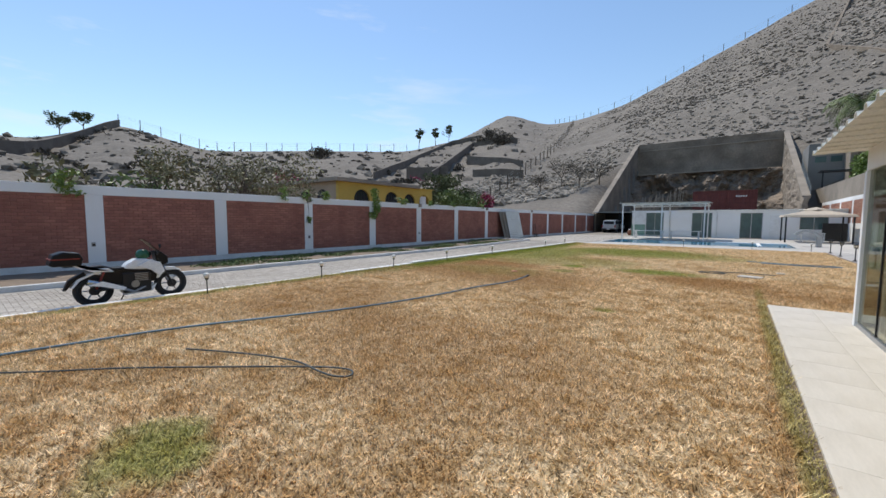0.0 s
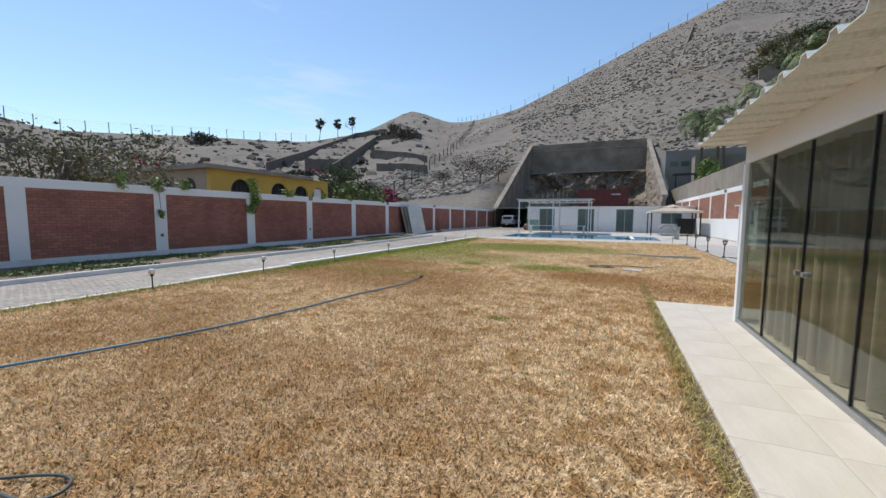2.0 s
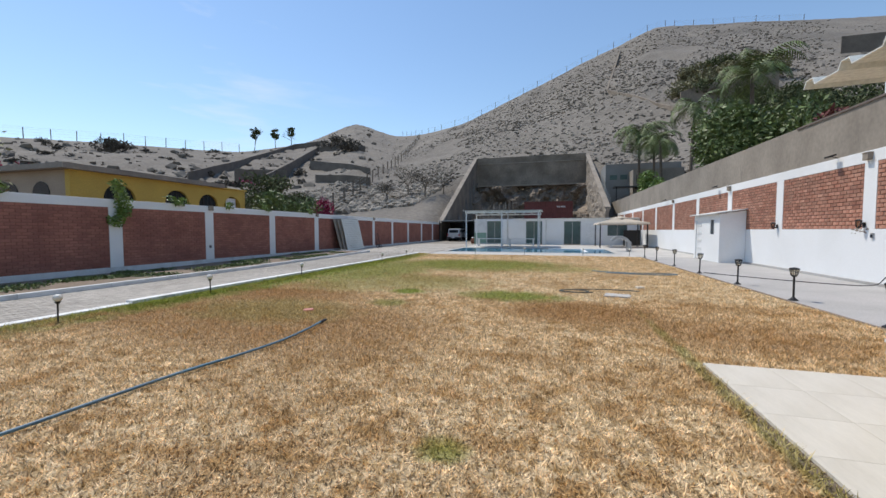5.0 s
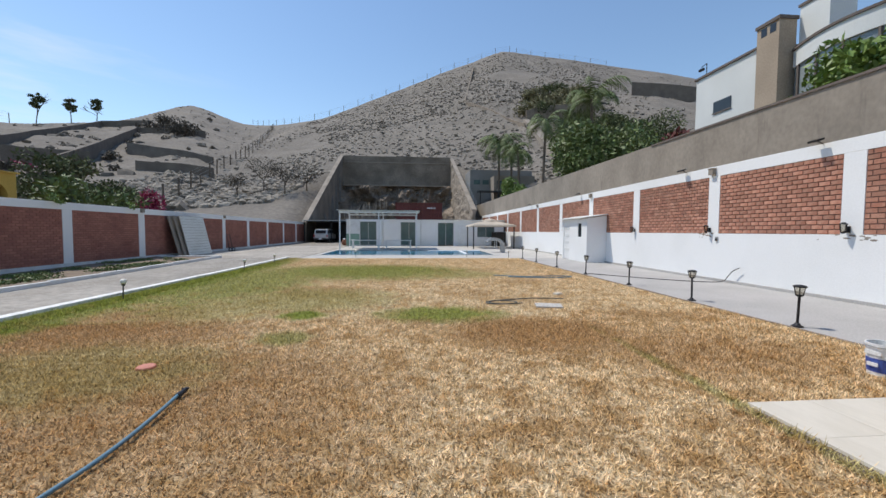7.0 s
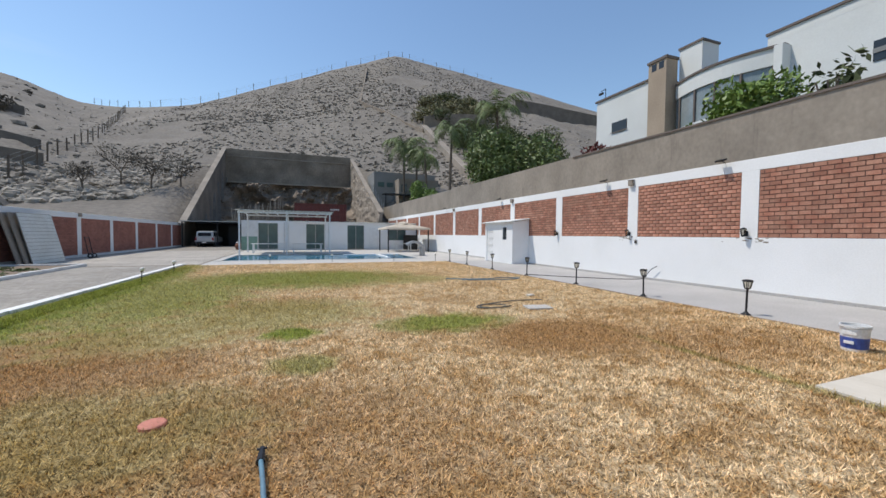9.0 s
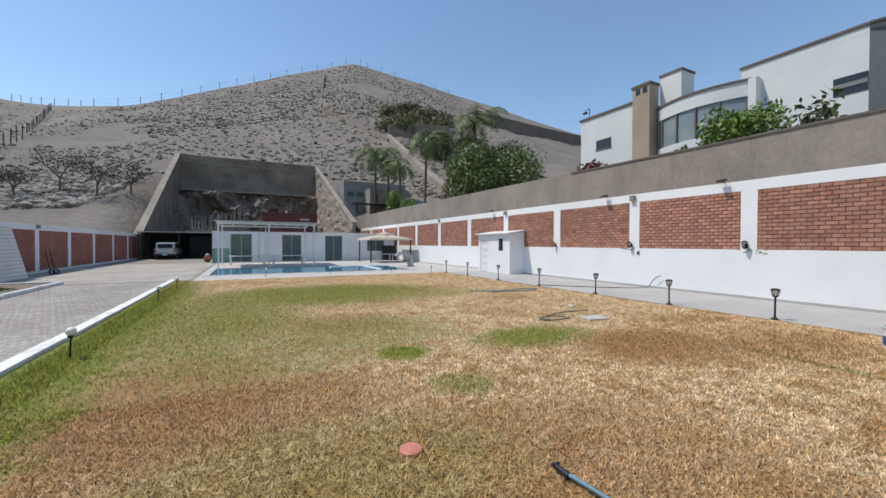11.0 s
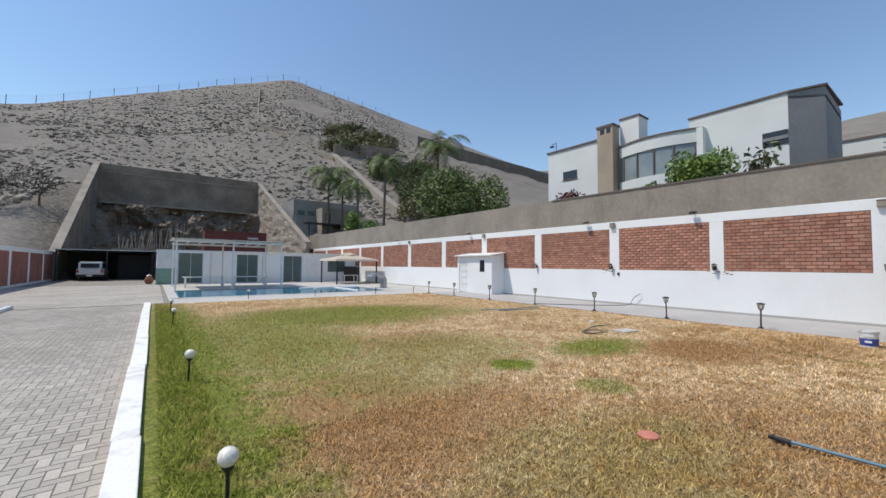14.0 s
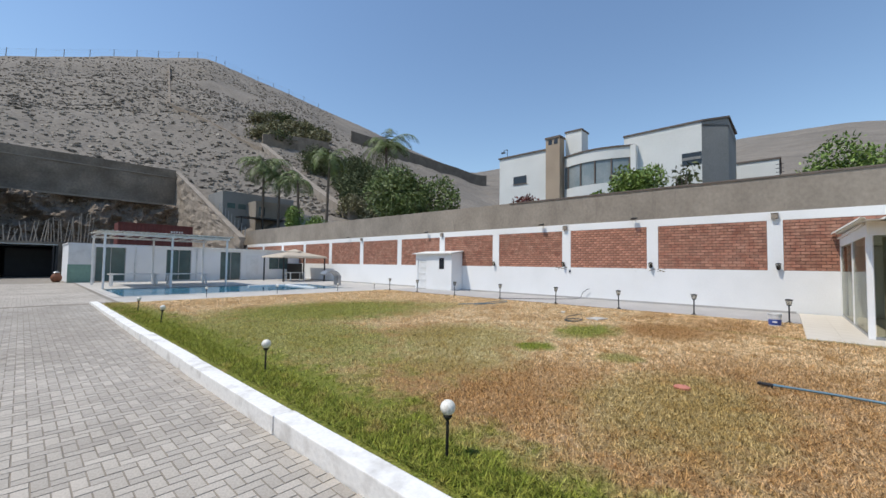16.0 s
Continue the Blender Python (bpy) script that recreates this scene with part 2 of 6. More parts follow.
def part(name, bm, material, parent=None, label="", bevel=0.0, smooth=False):
    if bevel:
        bmesh.ops.bevel(bm, geom=list(bm.edges), offset=bevel, segments=2, affect="EDGES", profile=0.6)
    me = bpy.data.meshes.new(name)
    bm.to_mesh(me)
    bm.free()
    if smooth:
        me.polygons.foreach_set("use_smooth", [True] * len(me.polygons))
    me.materials.append(material)
    ob = new(name, me)
    ob.parent = parent
    return tagged(ob, label)


def thing(name, label, category, at=(0, 0, 0), turn=0, group="", kind=""):
    ob = new(name)
    ob.empty_display_size = 0.2
    ob.matrix_basis = pose(*at, 0, 0, turn)
    return tagged(ob, label, category, group, kind)


def mesh_np(name, verts, faces, material, parent=None, smooth=False):
    """A mesh from arrays; all faces have the same number of corners."""
    verts, faces = np.asarray(verts, dtype=np.float32), np.asarray(faces, dtype=np.int32)
    me = bpy.data.meshes.new(name)
    k = faces.shape[1]
    me.vertices.add(len(verts))
    me.vertices.foreach_set("co", verts.ravel())
    me.loops.add(faces.size)
    me.loops.foreach_set("vertex_index", faces.ravel())
    me.polygons.add(len(faces))
    me.polygons.foreach_set("loop_start", np.arange(0, faces.size, k, dtype=np.int32))
    me.polygons.foreach_set("loop_total", np.full(len(faces), k, dtype=np.int32))
    me.polygons.foreach_set("use_smooth", np.full(len(faces), smooth, dtype=bool))
    me.update(calc_edges=True)
    me.validate()
    me.materials.append(material)
    ob = new(name, me)
    ob.parent = parent
    return ob


CUBE = np.array([(x, y, z) for z in (-1, 1) for x, y in ((-1, -1), (1, -1), (1, 1), (-1, 1))], dtype=float)
CUBE_F = np.array([(3, 2, 1, 0), (4, 5, 6, 7), (0, 1, 5, 4), (1, 2, 6, 5), (2, 3, 7, 6), (3, 0, 4, 7)])


def blocks(name, rows, material, parent=None, taper=None):
    """Many boxes (centre, half sizes) in one mesh; taper pulls in the face on that side: (axis, sign, amount)."""
    rows = np.asarray(rows, dtype=float)
    v = CUBE[None] * rows[:, None, 3:6]
    if taper:
        ax, sg, am = taper
        far = CUBE[:, ax] * sg > 0
        for o in range(3):
            if o != ax:
                v[:, far, o] -= np.sign(v[:, far, o]) * am
    v = (v + rows[:, None, 0:3]).reshape(-1, 3)
    f = (CUBE_F[None] + 8 * np.arange(len(rows))[:, None, None]).reshape(-1, 4)
    return mesh_np(name, v, f, material, parent)


def structure(ob, label, category="wall"):
    return tagged(ob, label, category, "", "structure")


# ---- land form ----
SIL = [(-125, 7), (-100, 8), (-86, 8.2), (-79, 10.8), (-70, 8.8), (-56, 9.9), (-43, 10.3), (-35, 12.0), (-28, 15.2), (-22, 13.5), (-18, 13.9), (-12, 15.3), (-4, 18.6), (5, 21.9), (14, 24.4), (24, 22.4), (35, 19.3), (45, 15.6), (51, 13.6), (57, 14.4), (70, 14.0), (86, 15.3), (95, 15.1), (110, 12), (125, 8)]
DIST = [(-125, 190), (-80, 190), (-45, 200), (-34, 260), (-28, 420), (-22, 330), (-15, 250), (14, 270), (35, 300), (49, 330), (56, 560), (90, 520), (125, 500)]
BASE_R = [(-125, 62), (-60, 60), (-30, 62), (-16, 64), (-10, 78), (8, 80), (20, 62), (50, 48), (70, 70), (125, 80)]
BASE_H = [(-125, 3.5), (-60, 3.5), (-30, 4), (-16, 6), (-10, 13), (8, 15.5), (16, 10), (50, 5), (125, 4)]
SIL_A, DIST_A, BR_A, BH_A = (np.array(v, dtype=float) for v in (SIL, DIST, BASE_R, BASE_H))
HUB = (-6.0, 6.0, 1.55)


def ctrl(tab, az):
    """A smoothed run through the control values."""
    return sum(w * np.interp(az + d, tab[:, 0], tab[:, 1]) for d, w in ((-1.2, 0.25), (0, 0.5), (1.2, 0.25)))


def land(az, r):
    crest, d = HUB[2] + np.tan(np.radians(ctrl(SIL_A, az))) * ctrl(DIST_A, az), ctrl(DIST_A, az)
    r0, h0 = ctrl(BR_A, az), ctrl(BH_A, az)
    u = np.clip((r - r0) / (d - r0), 0, 1.0)
    h = h0 + (crest - h0) * u ** 1.03 * 1.012
    over = np.maximum(r - d, 0)
    h = h - over * 0.35
    low = np.clip((r - (r0 - 22)) / 22, 0, 1)
    h = np.where(r < r0, h0 * low - 0.3 * (1 - low), h)
    amp = np.clip((r - 60) / 60, 0, 1) * np.clip((d - r) / 40, 0.12, 1)
    return h, amp


def land_xy(x, y):
    dx, dy = x - HUB[0], y - HUB[1]
    h, amp = land(np.degrees(np.arctan2(dx, dy)), np.hypot(dx, dy))
    return float(h)

def build_land():
    az = np.linspace(-125, 125, 620)
    rr = np.concatenate([np.linspace(40, 130, 80), np.linspace(132, 340, 90), np.linspace(345, 640, 40)])
    A, R = np.meshgrid(az, rr, indexing="ij")
    h, amp = land(A, R)
    X, Y = HUB[0] + R * np.sin(np.radians(A)), HUB[1] + R * np.cos(np.radians(A))
    rough = np.array([noise.fractal(Vector((x * 0.03, y * 0.03, 0)), 0.9, 2.1, 5) + 0.5 * noise.fractal(Vector((x * 0.16, y * 0.16, 4)), 0.9, 2.1, 3) for x, y in zip(X.ravel(), Y.ravel())]).reshape(X.shape)
    Z = h + amp * rough * 1.5
    notch = (X > -16.3) & (X < 5.6) & (Y < 85.6)
    Z = np.where(notch, -0.6, Z)
    Z = np.where((X > -17.2) & (X < 7.6) & (Y < 60), -0.6, Z)
    side = (X >= 7.4) & (X < 16) & (Y < 40)
    Z = np.where(side, np.minimum(Z, 2.5), Z)
    n, k = X.shape
    idx = np.arange(n * k).reshape(n, k)
    f = np.stack([idx[:-1, :-1], idx[1:, :-1], idx[1:, 1:], idx[:-1, 1:]], -1).reshape(-1, 4)[:, ::-1]
    ob = mesh_np("hillside", np.stack([X, Y, Z], -1).reshape(-1, 3), f, HILL, None, True)
    return structure(ob, "bare grey-brown rocky desert hillside with loose stones", "hill")


def hill_material():
    m = mat("rocky_desert_ground", (0.215, 0.188, 0.156), (0.155, 0.135, 0.111), 0.97, 0.035, 1.6, 0.7, depth=0.28, grain=0.2)
    n, l = m.node_tree.nodes, m.node_tree.links
    b = n["Principled BSDF"]
    old = b.inputs["Base Color"].links[0].from_socket
    tc = n.new("ShaderNodeTexCoord")
    sp = n.new("ShaderNodeTexNoise")           # dark boulders strewn in drifts
    sp.inputs["Scale"].default_value, sp.inputs["Detail"].default_value, sp.inputs["Roughness"].default_value = 0.8, 5, 0.75
    dr = n.new("ShaderNodeTexNoise")
    dr.inputs["Scale"].default_value = 0.03
    l.new(tc.outputs["Object"], sp.inputs["Vector"])
    l.new(tc.outputs["Object"], dr.inputs["Vector"])
    r1, r2 = n.new("ShaderNodeMapRange"), n.new("ShaderNodeMapRange")
    r1.inputs["From Min"].default_value, r1.inputs["From Max"].default_value = 0.57, 0.70
    r2.inputs["From Min"].default_value, r2.inputs["From Max"].default_value = 0.30, 0.70
    r2.inputs["To Max"].default_value = 0.8
    l.new(sp.outputs["Fac"], r1.inputs["Value"])
    l.new(dr.outputs["Fac"], r2.inputs["Value"])
    mu = n.new("ShaderNodeMath")
    mu.operation = "MULTIPLY"
    l.new(r1.outputs[0], mu.inputs[0])
    l.new(r2.outputs[0], mu.inputs[1])
    mx = n.new("ShaderNodeMix")
    mx.data_type = "RGBA"
    mx.inputs["B"].default_value = (0.105, 0.09, 0.072, 1)
    l.new(mu.outputs[0], mx.inputs["Factor"])
    l.new(old, mx.inputs["A"])
    run, st = n.new("ShaderNodeMapping"), n.new("ShaderNodeTexNoise")     # pale scree runs down the slope
    run.inputs["Scale"].default_value = (0.16, 0.012, 0.02)
    st.inputs["Scale"].default_value, st.inputs["Detail"].default_value, st.inputs["Roughness"].default_value = 1.0, 5, 0.6
    l.new(tc.outputs["Object"], run.inputs["Vector"])
    l.new(run.outputs[0], st.inputs["Vector"])
    r3, pale = n.new("ShaderNodeMapRange"), n.new("ShaderNodeMix")
    r3.inputs["From Min"].default_value, r3.inputs["From Max"].default_value, r3.inputs["To Max"].default_value = 0.52, 0.72, 0.4
    pale.data_type = "RGBA"
    pale.inputs["B"].default_value = (0.29, 0.255, 0.212, 1)
    l.new(st.outputs["Fac"], r3.inputs["Value"])
    l.new(r3.outputs[0], pale.inputs["Factor"])
    l.new(mx.outputs["Result"], pale.inputs["A"])
    l.new(pale.outputs["Result"], b.inputs["Base Color"])
    return m


HILL = hill_material()

# lawn colour: straw and brown thatch with green patches (centre x, y, radius x, y, strength)
GREEN = [(-9.1, 18, 0.9, 10, 0.95), (-7.6, 17.6, 2.0, 4.2, 0.75), (-4.6, 20.6, 4.0, 2.6, 0.85), (-2.1, 12.9, 1.15, 0.65, 0.9), (-4.67, 12.95, 0.42, 0.40, 1.0), (-4.5, 11.4, 0.4, 0.35, 0.6), (-6.4, 13.8, 1.4, 1.4, 0.4), (-1.5, 19.4, 2.0, 1.2, 0.5), (0.28, 5.5, 0.10, 5.5, 0.5), (-3.3, 0.3, 0.45, 0.35, 0.7), (-9.25, 6, 0.22, 6, 0.7), (-9.3, 11.0, 0.75, 2.6, 0.95), (-2.0, 6.6, 0.2, 0.15, 0.7), (-6.4, 10.2, 1.6, 1.0, 0.3), (-5.2, 14.6, 2.2, 1.6, 0.45)]
BROWN = [(-0.7, 11.5, 1.3, 1.0, 0.8), (-7.0, 11.8, 1.6, 1.0, 0.6), (-5.6, 9.4, 2.6, 1.5, 0.6), (-7.9, 9.6, 1.2, 1.4, 0.6), (-7.6, 12.4, 1.2, 1.6, 0.75), (-5.0, 15.6, 1.2, 1.0, 0.5), (-3.0, 3.2, 2.2, 1.4, 0.45), (1.2, 10.4, 1.4, 0.9, 0.5), (-7.0, 4.2, 1.4, 1.8, 0.4)]


def lawn_material(name, blades):
    m = bpy.data.materials.new(name)
    m.use_nodes = True
    n, l = m.node_tree.nodes, m.node_tree.links
    b = n["Principled BSDF"]
    b.inputs["Roughness"].default_value = 0.85
    b.inputs["Specular IOR Level"].default_value = 0.25
    tc = n.new("ShaderNodeTexCoord")

    def noise_at(scale, detail=4, rough=0.55):
        t = n.new("ShaderNodeTexNoise")
        t.inputs["Scale"].default_value, t.inputs["Detail"].default_value, t.inputs["Roughness"].default_value = scale, detail, rough
        l.new(tc.outputs["Object"], t.inputs["Vector"])
        return t.outputs["Fac"]

    def math_node(op, a, c):
        k = n.new("ShaderNodeMath")
        k.operation = op
        for i, s in enumerate((a, c)):
            if isinstance(s, (int, float)):
                k.inputs[i].default_value = s
            else:
                l.new(s, k.inputs[i])
        return k.outputs[0]

    def mix(fac, a, c):
        k = n.new("ShaderNodeMix")
        k.data_type = "RGBA"
        l.new(fac, k.inputs["Factor"])
        for key, s in (("A", a), ("B", c)):
            if isinstance(s, tuple):
                k.inputs[key].default_value = (*s, 1)
            else:
                l.new(s, k.inputs[key])
        return k.outputs["Result"]

    def ramp(s, lo, hi, top=1.0):
        k = n.new("ShaderNodeMapRange")
        k.inputs["From Min"].default_value, k.inputs["From Max"].default_value, k.inputs["To Max"].default_value = lo, hi, top
        l.new(s, k.inputs["Value"])
        return k.outputs["Result"]

    sep = n.new("ShaderNodeSeparateXYZ")
    l.new(tc.outputs["Object"], sep.inputs[0])
    broad, mid, fine = noise_at(0.45), noise_at(2.6, 5, 0.65), noise_at(38, 3, 0.7)
    warp = math_node("MULTIPLY", math_node("SUBTRACT", mid, 0.5), 3.6)
    def patches(rows):
        best = None
        for cx, cy, rx, ry, s in rows:
            g = patch(cx, cy, rx, ry, s)
            best = g if best is None else math_node("MAXIMUM", best, g)
        return best

    def patch(cx, cy, rx, ry, s):
        dx = math_node("DIVIDE", math_node("SUBTRACT", sep.outputs["X"], cx), rx)
        dy = math_node("DIVIDE", math_node("SUBTRACT", sep.outputs["Y"], cy), ry)
        d2 = math_node("ADD", math_node("MULTIPLY", dx, dx), math_node("MULTIPLY", dy, dy))
        return ramp(math_node("ADD", d2, warp), 1.5, 0.35, s)

    tuft = noise_at(11, 4, 0.7)
    straw = mix(ramp(tuft, 0.38, 0.64), (0.50, 0.345, 0.165), (0.95, 0.76, 0.50))
    straw = mix(ramp(mid, 0.47, 0.60, 0.72), straw, (0.44, 0.255, 0.09))
    straw = mix(ramp(broad, 0.50, 0.66, 0.5), straw, (0.42, 0.25, 0.10))
    straw = mix(patches(BROWN), straw, (0.40, 0.22, 0.08))
    lush = mix(ramp(tuft, 0.35, 0.65), (0.12, 0.17, 0.015), (0.32, 0.33, 0.05))
    base = mix(patches(GREEN), straw, lush)
    hv = n.new("ShaderNodeHueSaturation")
    l.new(base, hv.inputs["Color"])
    if blades:
        geo = n.new("ShaderNodeNewGeometry")
        k = n.new("ShaderNodeMapRange")
        k.inputs["To Min"].default_value, k.inputs["To Max"].default_value = 0.34, 1.8
        l.new(geo.outputs["Random Per Island"], k.inputs["Value"])
        l.new(k.outputs["Result"], hv.inputs["Value"])
    else:
        k = n.new("ShaderNodeMapRange")
        k.inputs["From Min"].default_value, k.inputs["From Max"].default_value = 0.3, 0.7
        k.inputs["To Min"].default_value, k.inputs["To Max"].default_value = 0.35, 1.15
        l.new(fine, k.inputs["Value"])
        l.new(k.outputs["Result"], hv.inputs["Value"])
        bp = n.new("ShaderNodeBump")
        bp.inputs["Strength"].default_value, bp.inputs["Distance"].default_value = 0.8, 0.03
        l.new(fine, bp.inputs["Height"])
        l.new(bp.outputs["Normal"], b.inputs["Normal"])
    l.new(hv.outputs["Color"], b.inputs["Base Color"])
    if blades:      # thin blades let some light through
        tl, ms = n.new("ShaderNodeBsdfTranslucent"), n.new("ShaderNodeMixShader")
        ms.inputs["Fac"].default_value = 0.28
        l.new(hv.outputs["Color"], tl.inputs["Color"])
        l.new(b.outputs[0], ms.inputs[1])
        l.new(tl.outputs[0], ms.inputs[2])
        l.new(ms.outputs[0], n["Material Output"].inputs["Surface"])
    return m


LAWN = lawn_material("lawn_thatch", False)
BLADE = lawn_material("grass_blade", True)

# ---- ground ----
WALL_L, WALL_R = -16.84, 7.25
BED_X, KERB_OUT, KERB_IN = -13.35, -9.75, -9.54
LAWN_END = 27.6
DROP, RAMP = 0.11, (17.0, 27.0)       # the drive lies lower than the lawn and rises to the yard


def level(y):
    return -DROP * min(1.0, max(0.0, (RAMP[1] - y) / (RAMP[1] - RAMP[0])))


bm = B()
s = 3000
bm.faces.new([bm.verts.new(p) for p in ((-s, -s, -0.7), (s, -s, -0.7), (s, s, -0.7), (-s, s, -0.7))])
structure(part("ground", bm, SOIL), "dry brown earth reaching to the horizon", "ground")
structure(part("lawn", box(B(), KERB_IN, -18, -0.5, 3.55, LAWN_END, 0.0), LAWN), "mown lawn, mostly dried to straw, green in patches", "lawn")
bm = B()
prism(bm, [(-18, -0.5), (LAWN_END, -0.5), (LAWN_END, -0.006), (RAMP[1], -0.006), (RAMP[0], -0.006 - DROP), (-18, -0.006 - DROP)], 0, BED_X, KERB_OUT)
structure(part("driveway", bm, SAND), "driveway of grey concrete pavers with sandy joints", "driveway")
structure(part("yard", box(B(), WALL_L, LAWN_END, -0.5, -8.9, 64, -0.004), SAND), "paved yard before the carport", "yard")
structure(part("side_path", box(B(), 3.62, 8.93, -0.5, WALL_R, LAWN_END, -0.004), CEMENT), "smooth grey cement side path", "path")
structure(part("path_edging", box(B(), 3.55, 8.93, -0.5, 3.62, LAWN_END, 0.012), SOIL), "dark soil-stained edging of the path", "edging")
bm = B()
prism(bm, [(-18, -0.5), (28.1, -0.5), (28.1, 0.06), (RAMP[1], 0.06), (RAMP[0], 0.06 - DROP), (-18, 0.06 - DROP)], 0, WALL_L, BED_X - 0.14)
structure(part("planting_bed", bm, SOIL), "dry planting bed along the brick wall", "bed")
build_land()


def kerb_run(name, x0, x1, y0, y1, z, step, material, label, follow=False):
    k = thing(name, label, "kerb", kind="structure")
    y = y0
    while y < y1 - 0.05:
        e = min(y + step, y1)
        j = random.uniform(-0.012, 0.012)
        part("kerb_stone", box(B(), x0 + j, y, -0.3, x1 + j, e - 0.002, z + (level((y + e) / 2) if follow else -0.07 * min(1.0, max(0.0, (10.0 - y) / 5.0))) + random.uniform(-0.008, 0.008)), material, k, bevel=0.012)
        y = e
    return k


kerb_run("kerb_lawn", KERB_OUT, KERB_IN, -18, LAWN_END + 0.3, 0.06, 3.1, KERB, "white-painted chipped concrete kerb beside the lawn")
kerb_run("kerb_bed", BED_X - 0.14, BED_X, -18, 28.1, 0.12, 2.0, WHITE_OLD, "worn concrete kerb of the planting bed", True)
part("bed_end", box(B(), WALL_L + 0.02, 28.1, -0.2, BED_X, 28.26, 0.12), WHITE_OLD, bpy.data.objects["kerb_bed"], bevel=0.02)

# pool deck in four pieces round the basin
POOL = (-8.5, 30.5, 2.8, 36.4)
DECK_END = 45.5
deck = thing("pool_deck", "pale cement deck round the pool", "deck", kind="structure")
for a in ((-8.9, LAWN_END, WALL_R, POOL[1]), (-8.9, POOL[1], POOL[0], DECK_END), (POOL[2], POOL[1], WALL_R, DECK_END), (POOL[0], POOL[3], POOL[2], DECK_END)):
    part("deck_slab", box(B(), a[0], a[1], -0.5, a[2], a[3], 0.0), DECK, deck)

# ---- perimeter walls ----
L_POSTS = [-14.1, -9.95, -5.8, -1.65, 2.48, 6.33, 10.35, 14.5, 18.55, 22.8, 27.15, 31.6, 36.0, 40.3, 44.8, 49.5, 54.1, 59.0]
R_POSTS = [-7.0, -2.9, 1.2, 5.35, 9.53, 13.63, 17.6, 21.93, 26.2, 30.45, 35.1, 39.8, 44.5, 49.2, 54.0, 58.8]
HALF = 0.225


def brick_rows(side, x, y0, y1, z0, z1, w, hgt, proud):
    rows, n = [], max(1, round((z1 - z0) / hgt))
    hh = (z1 - z0) / n
    for i in range(n):
        y = y0 - (w / 2 if i % 2 else 0)
        while y < y1 - 0.01:
            a, b = max(y, y0), min(y + w, y1)
            if b - a > 0.03:
                d = proud + random.uniform(-0.003, 0.003)
                rows.append((x + side * d / 2, (a + b) / 2, z0 + (i + 0.5) * hh, d / 2, (b - a) / 2 - 0.0085, hh / 2 - 0.0105))
            y += w
    return rows


def perimeter(name, side, x, posts, z_low, z_high, top, label, brick, mortar, white_low, hgt, w, near):
    """side: where its inner face looks (+1: +x). Low white band, brick panels between white posts, white ring beam."""
    back = x - side * 0.25
    lo, hi = min(x, back), max(x, back)
    wall = thing(name, label, "wall", kind="structure")
    core = (x - side * 0.016)
    part("mortar_bed", box(B(), min(core, back), posts[0], z_low, max(core, back), posts[-1], z_high), mortar, wall)
    part("ring_beam", box(B(), lo, posts[0], z_high, hi, posts[-1], top), WHITE, wall, bevel=0.012)
    part("plinth", box(B(), min(back, x + side * 0.012), posts[0], -0.4, max(back, x + side * 0.012), posts[-1], z_low), white_low, wall, bevel=0.006)
    rest = []
    shared = {}
    made = 0
    for a in posts:
        part("post", box(B(), min(back, x + side * 0.004), a - HALF, z_low, max(back, x + side * 0.004), a + HALF, z_high), WHITE, wall, bevel=0.004)
    for a, b in zip(posts, posts[1:]):
        rows = brick_rows(side, core, a + HALF, b - HALF, z_low, z_high, w, hgt, 0.012)
        if near and near[0] < (a + b) / 2 < near[1]:
            for r in rows:
                if made >= 300:
                    rest.append(r)
                    continue
                key = (round(r[4], 2), round(r[3], 3))
                if key not in shared:
                    t = blocks("brick", [(0, 0, 0, 0.008, r[4], r[5])], brick, wall, (0, side, 0.003))
                    shared[key] = t.data
                else:
                    t = new("brick", shared[key])
                    t.parent = wall
                t.location = r[0:3]
                made += 1
        else:
            rest += rows
    tagged(blocks("brickwork", rest, brick, wall, (0, side, 0.003)), kind="stuff")
    return wall


perimeter("wall_west", 1, WALL_L, L_POSTS, 0.15, 2.36, 2.66, "dark red brick perimeter wall with white posts and beam", BRICK_DARK, MORTAR_DARK, WHITE_OLD, 0.1, 0.26, None)
perimeter("wall_east", -1, WALL_R, R_POSTS, 1.53, 3.39, 3.72, "red brick perimeter wall above a white-painted lower half", BRICK, MORTAR, WHITE, 0.1165, 0.262, (13, 21))
bm = B()
prism(bm, [(-7.0, 3.72), (64, 3.72), (64, 5.5), (21, 5.15), (21, 5.1), (-7, 4.9)], 0, WALL_R + 0.01, WALL_R + 0.24)
structure(part("wall_neighbour", bm, CEMENT_WALL), "raw grey cement wall rising above the brick wall", "wall")
bm = B()
prism(bm, [(-7.0, 4.9), (21, 5.1), (21, 5.16), (-7, 4.96)], 0, WALL_R - 0.03, WALL_R + 0.28)
structure(part("wall_coping", bm, mat("dark_coping", (0.16, 0.13, 0.11), None, 0.9, 2, 20, 0.2)), "dark thin coping of the cement wall", "coping")
structure(part("wall_south", box(B(), WALL_L - 0.25, -18.3, -0.4, WALL_R + 0.25, -18.0, 2.7), WHITE_OLD), "plain whitewashed end wall", "wall")
structure(part("wall_gutter", box(B(), WALL_R - 0.09, 9.0, -0.1, WALL_R - 0.012, 44, 0.07), CEMENT), "low grey cement skirting at the wall's foot", "skirting")

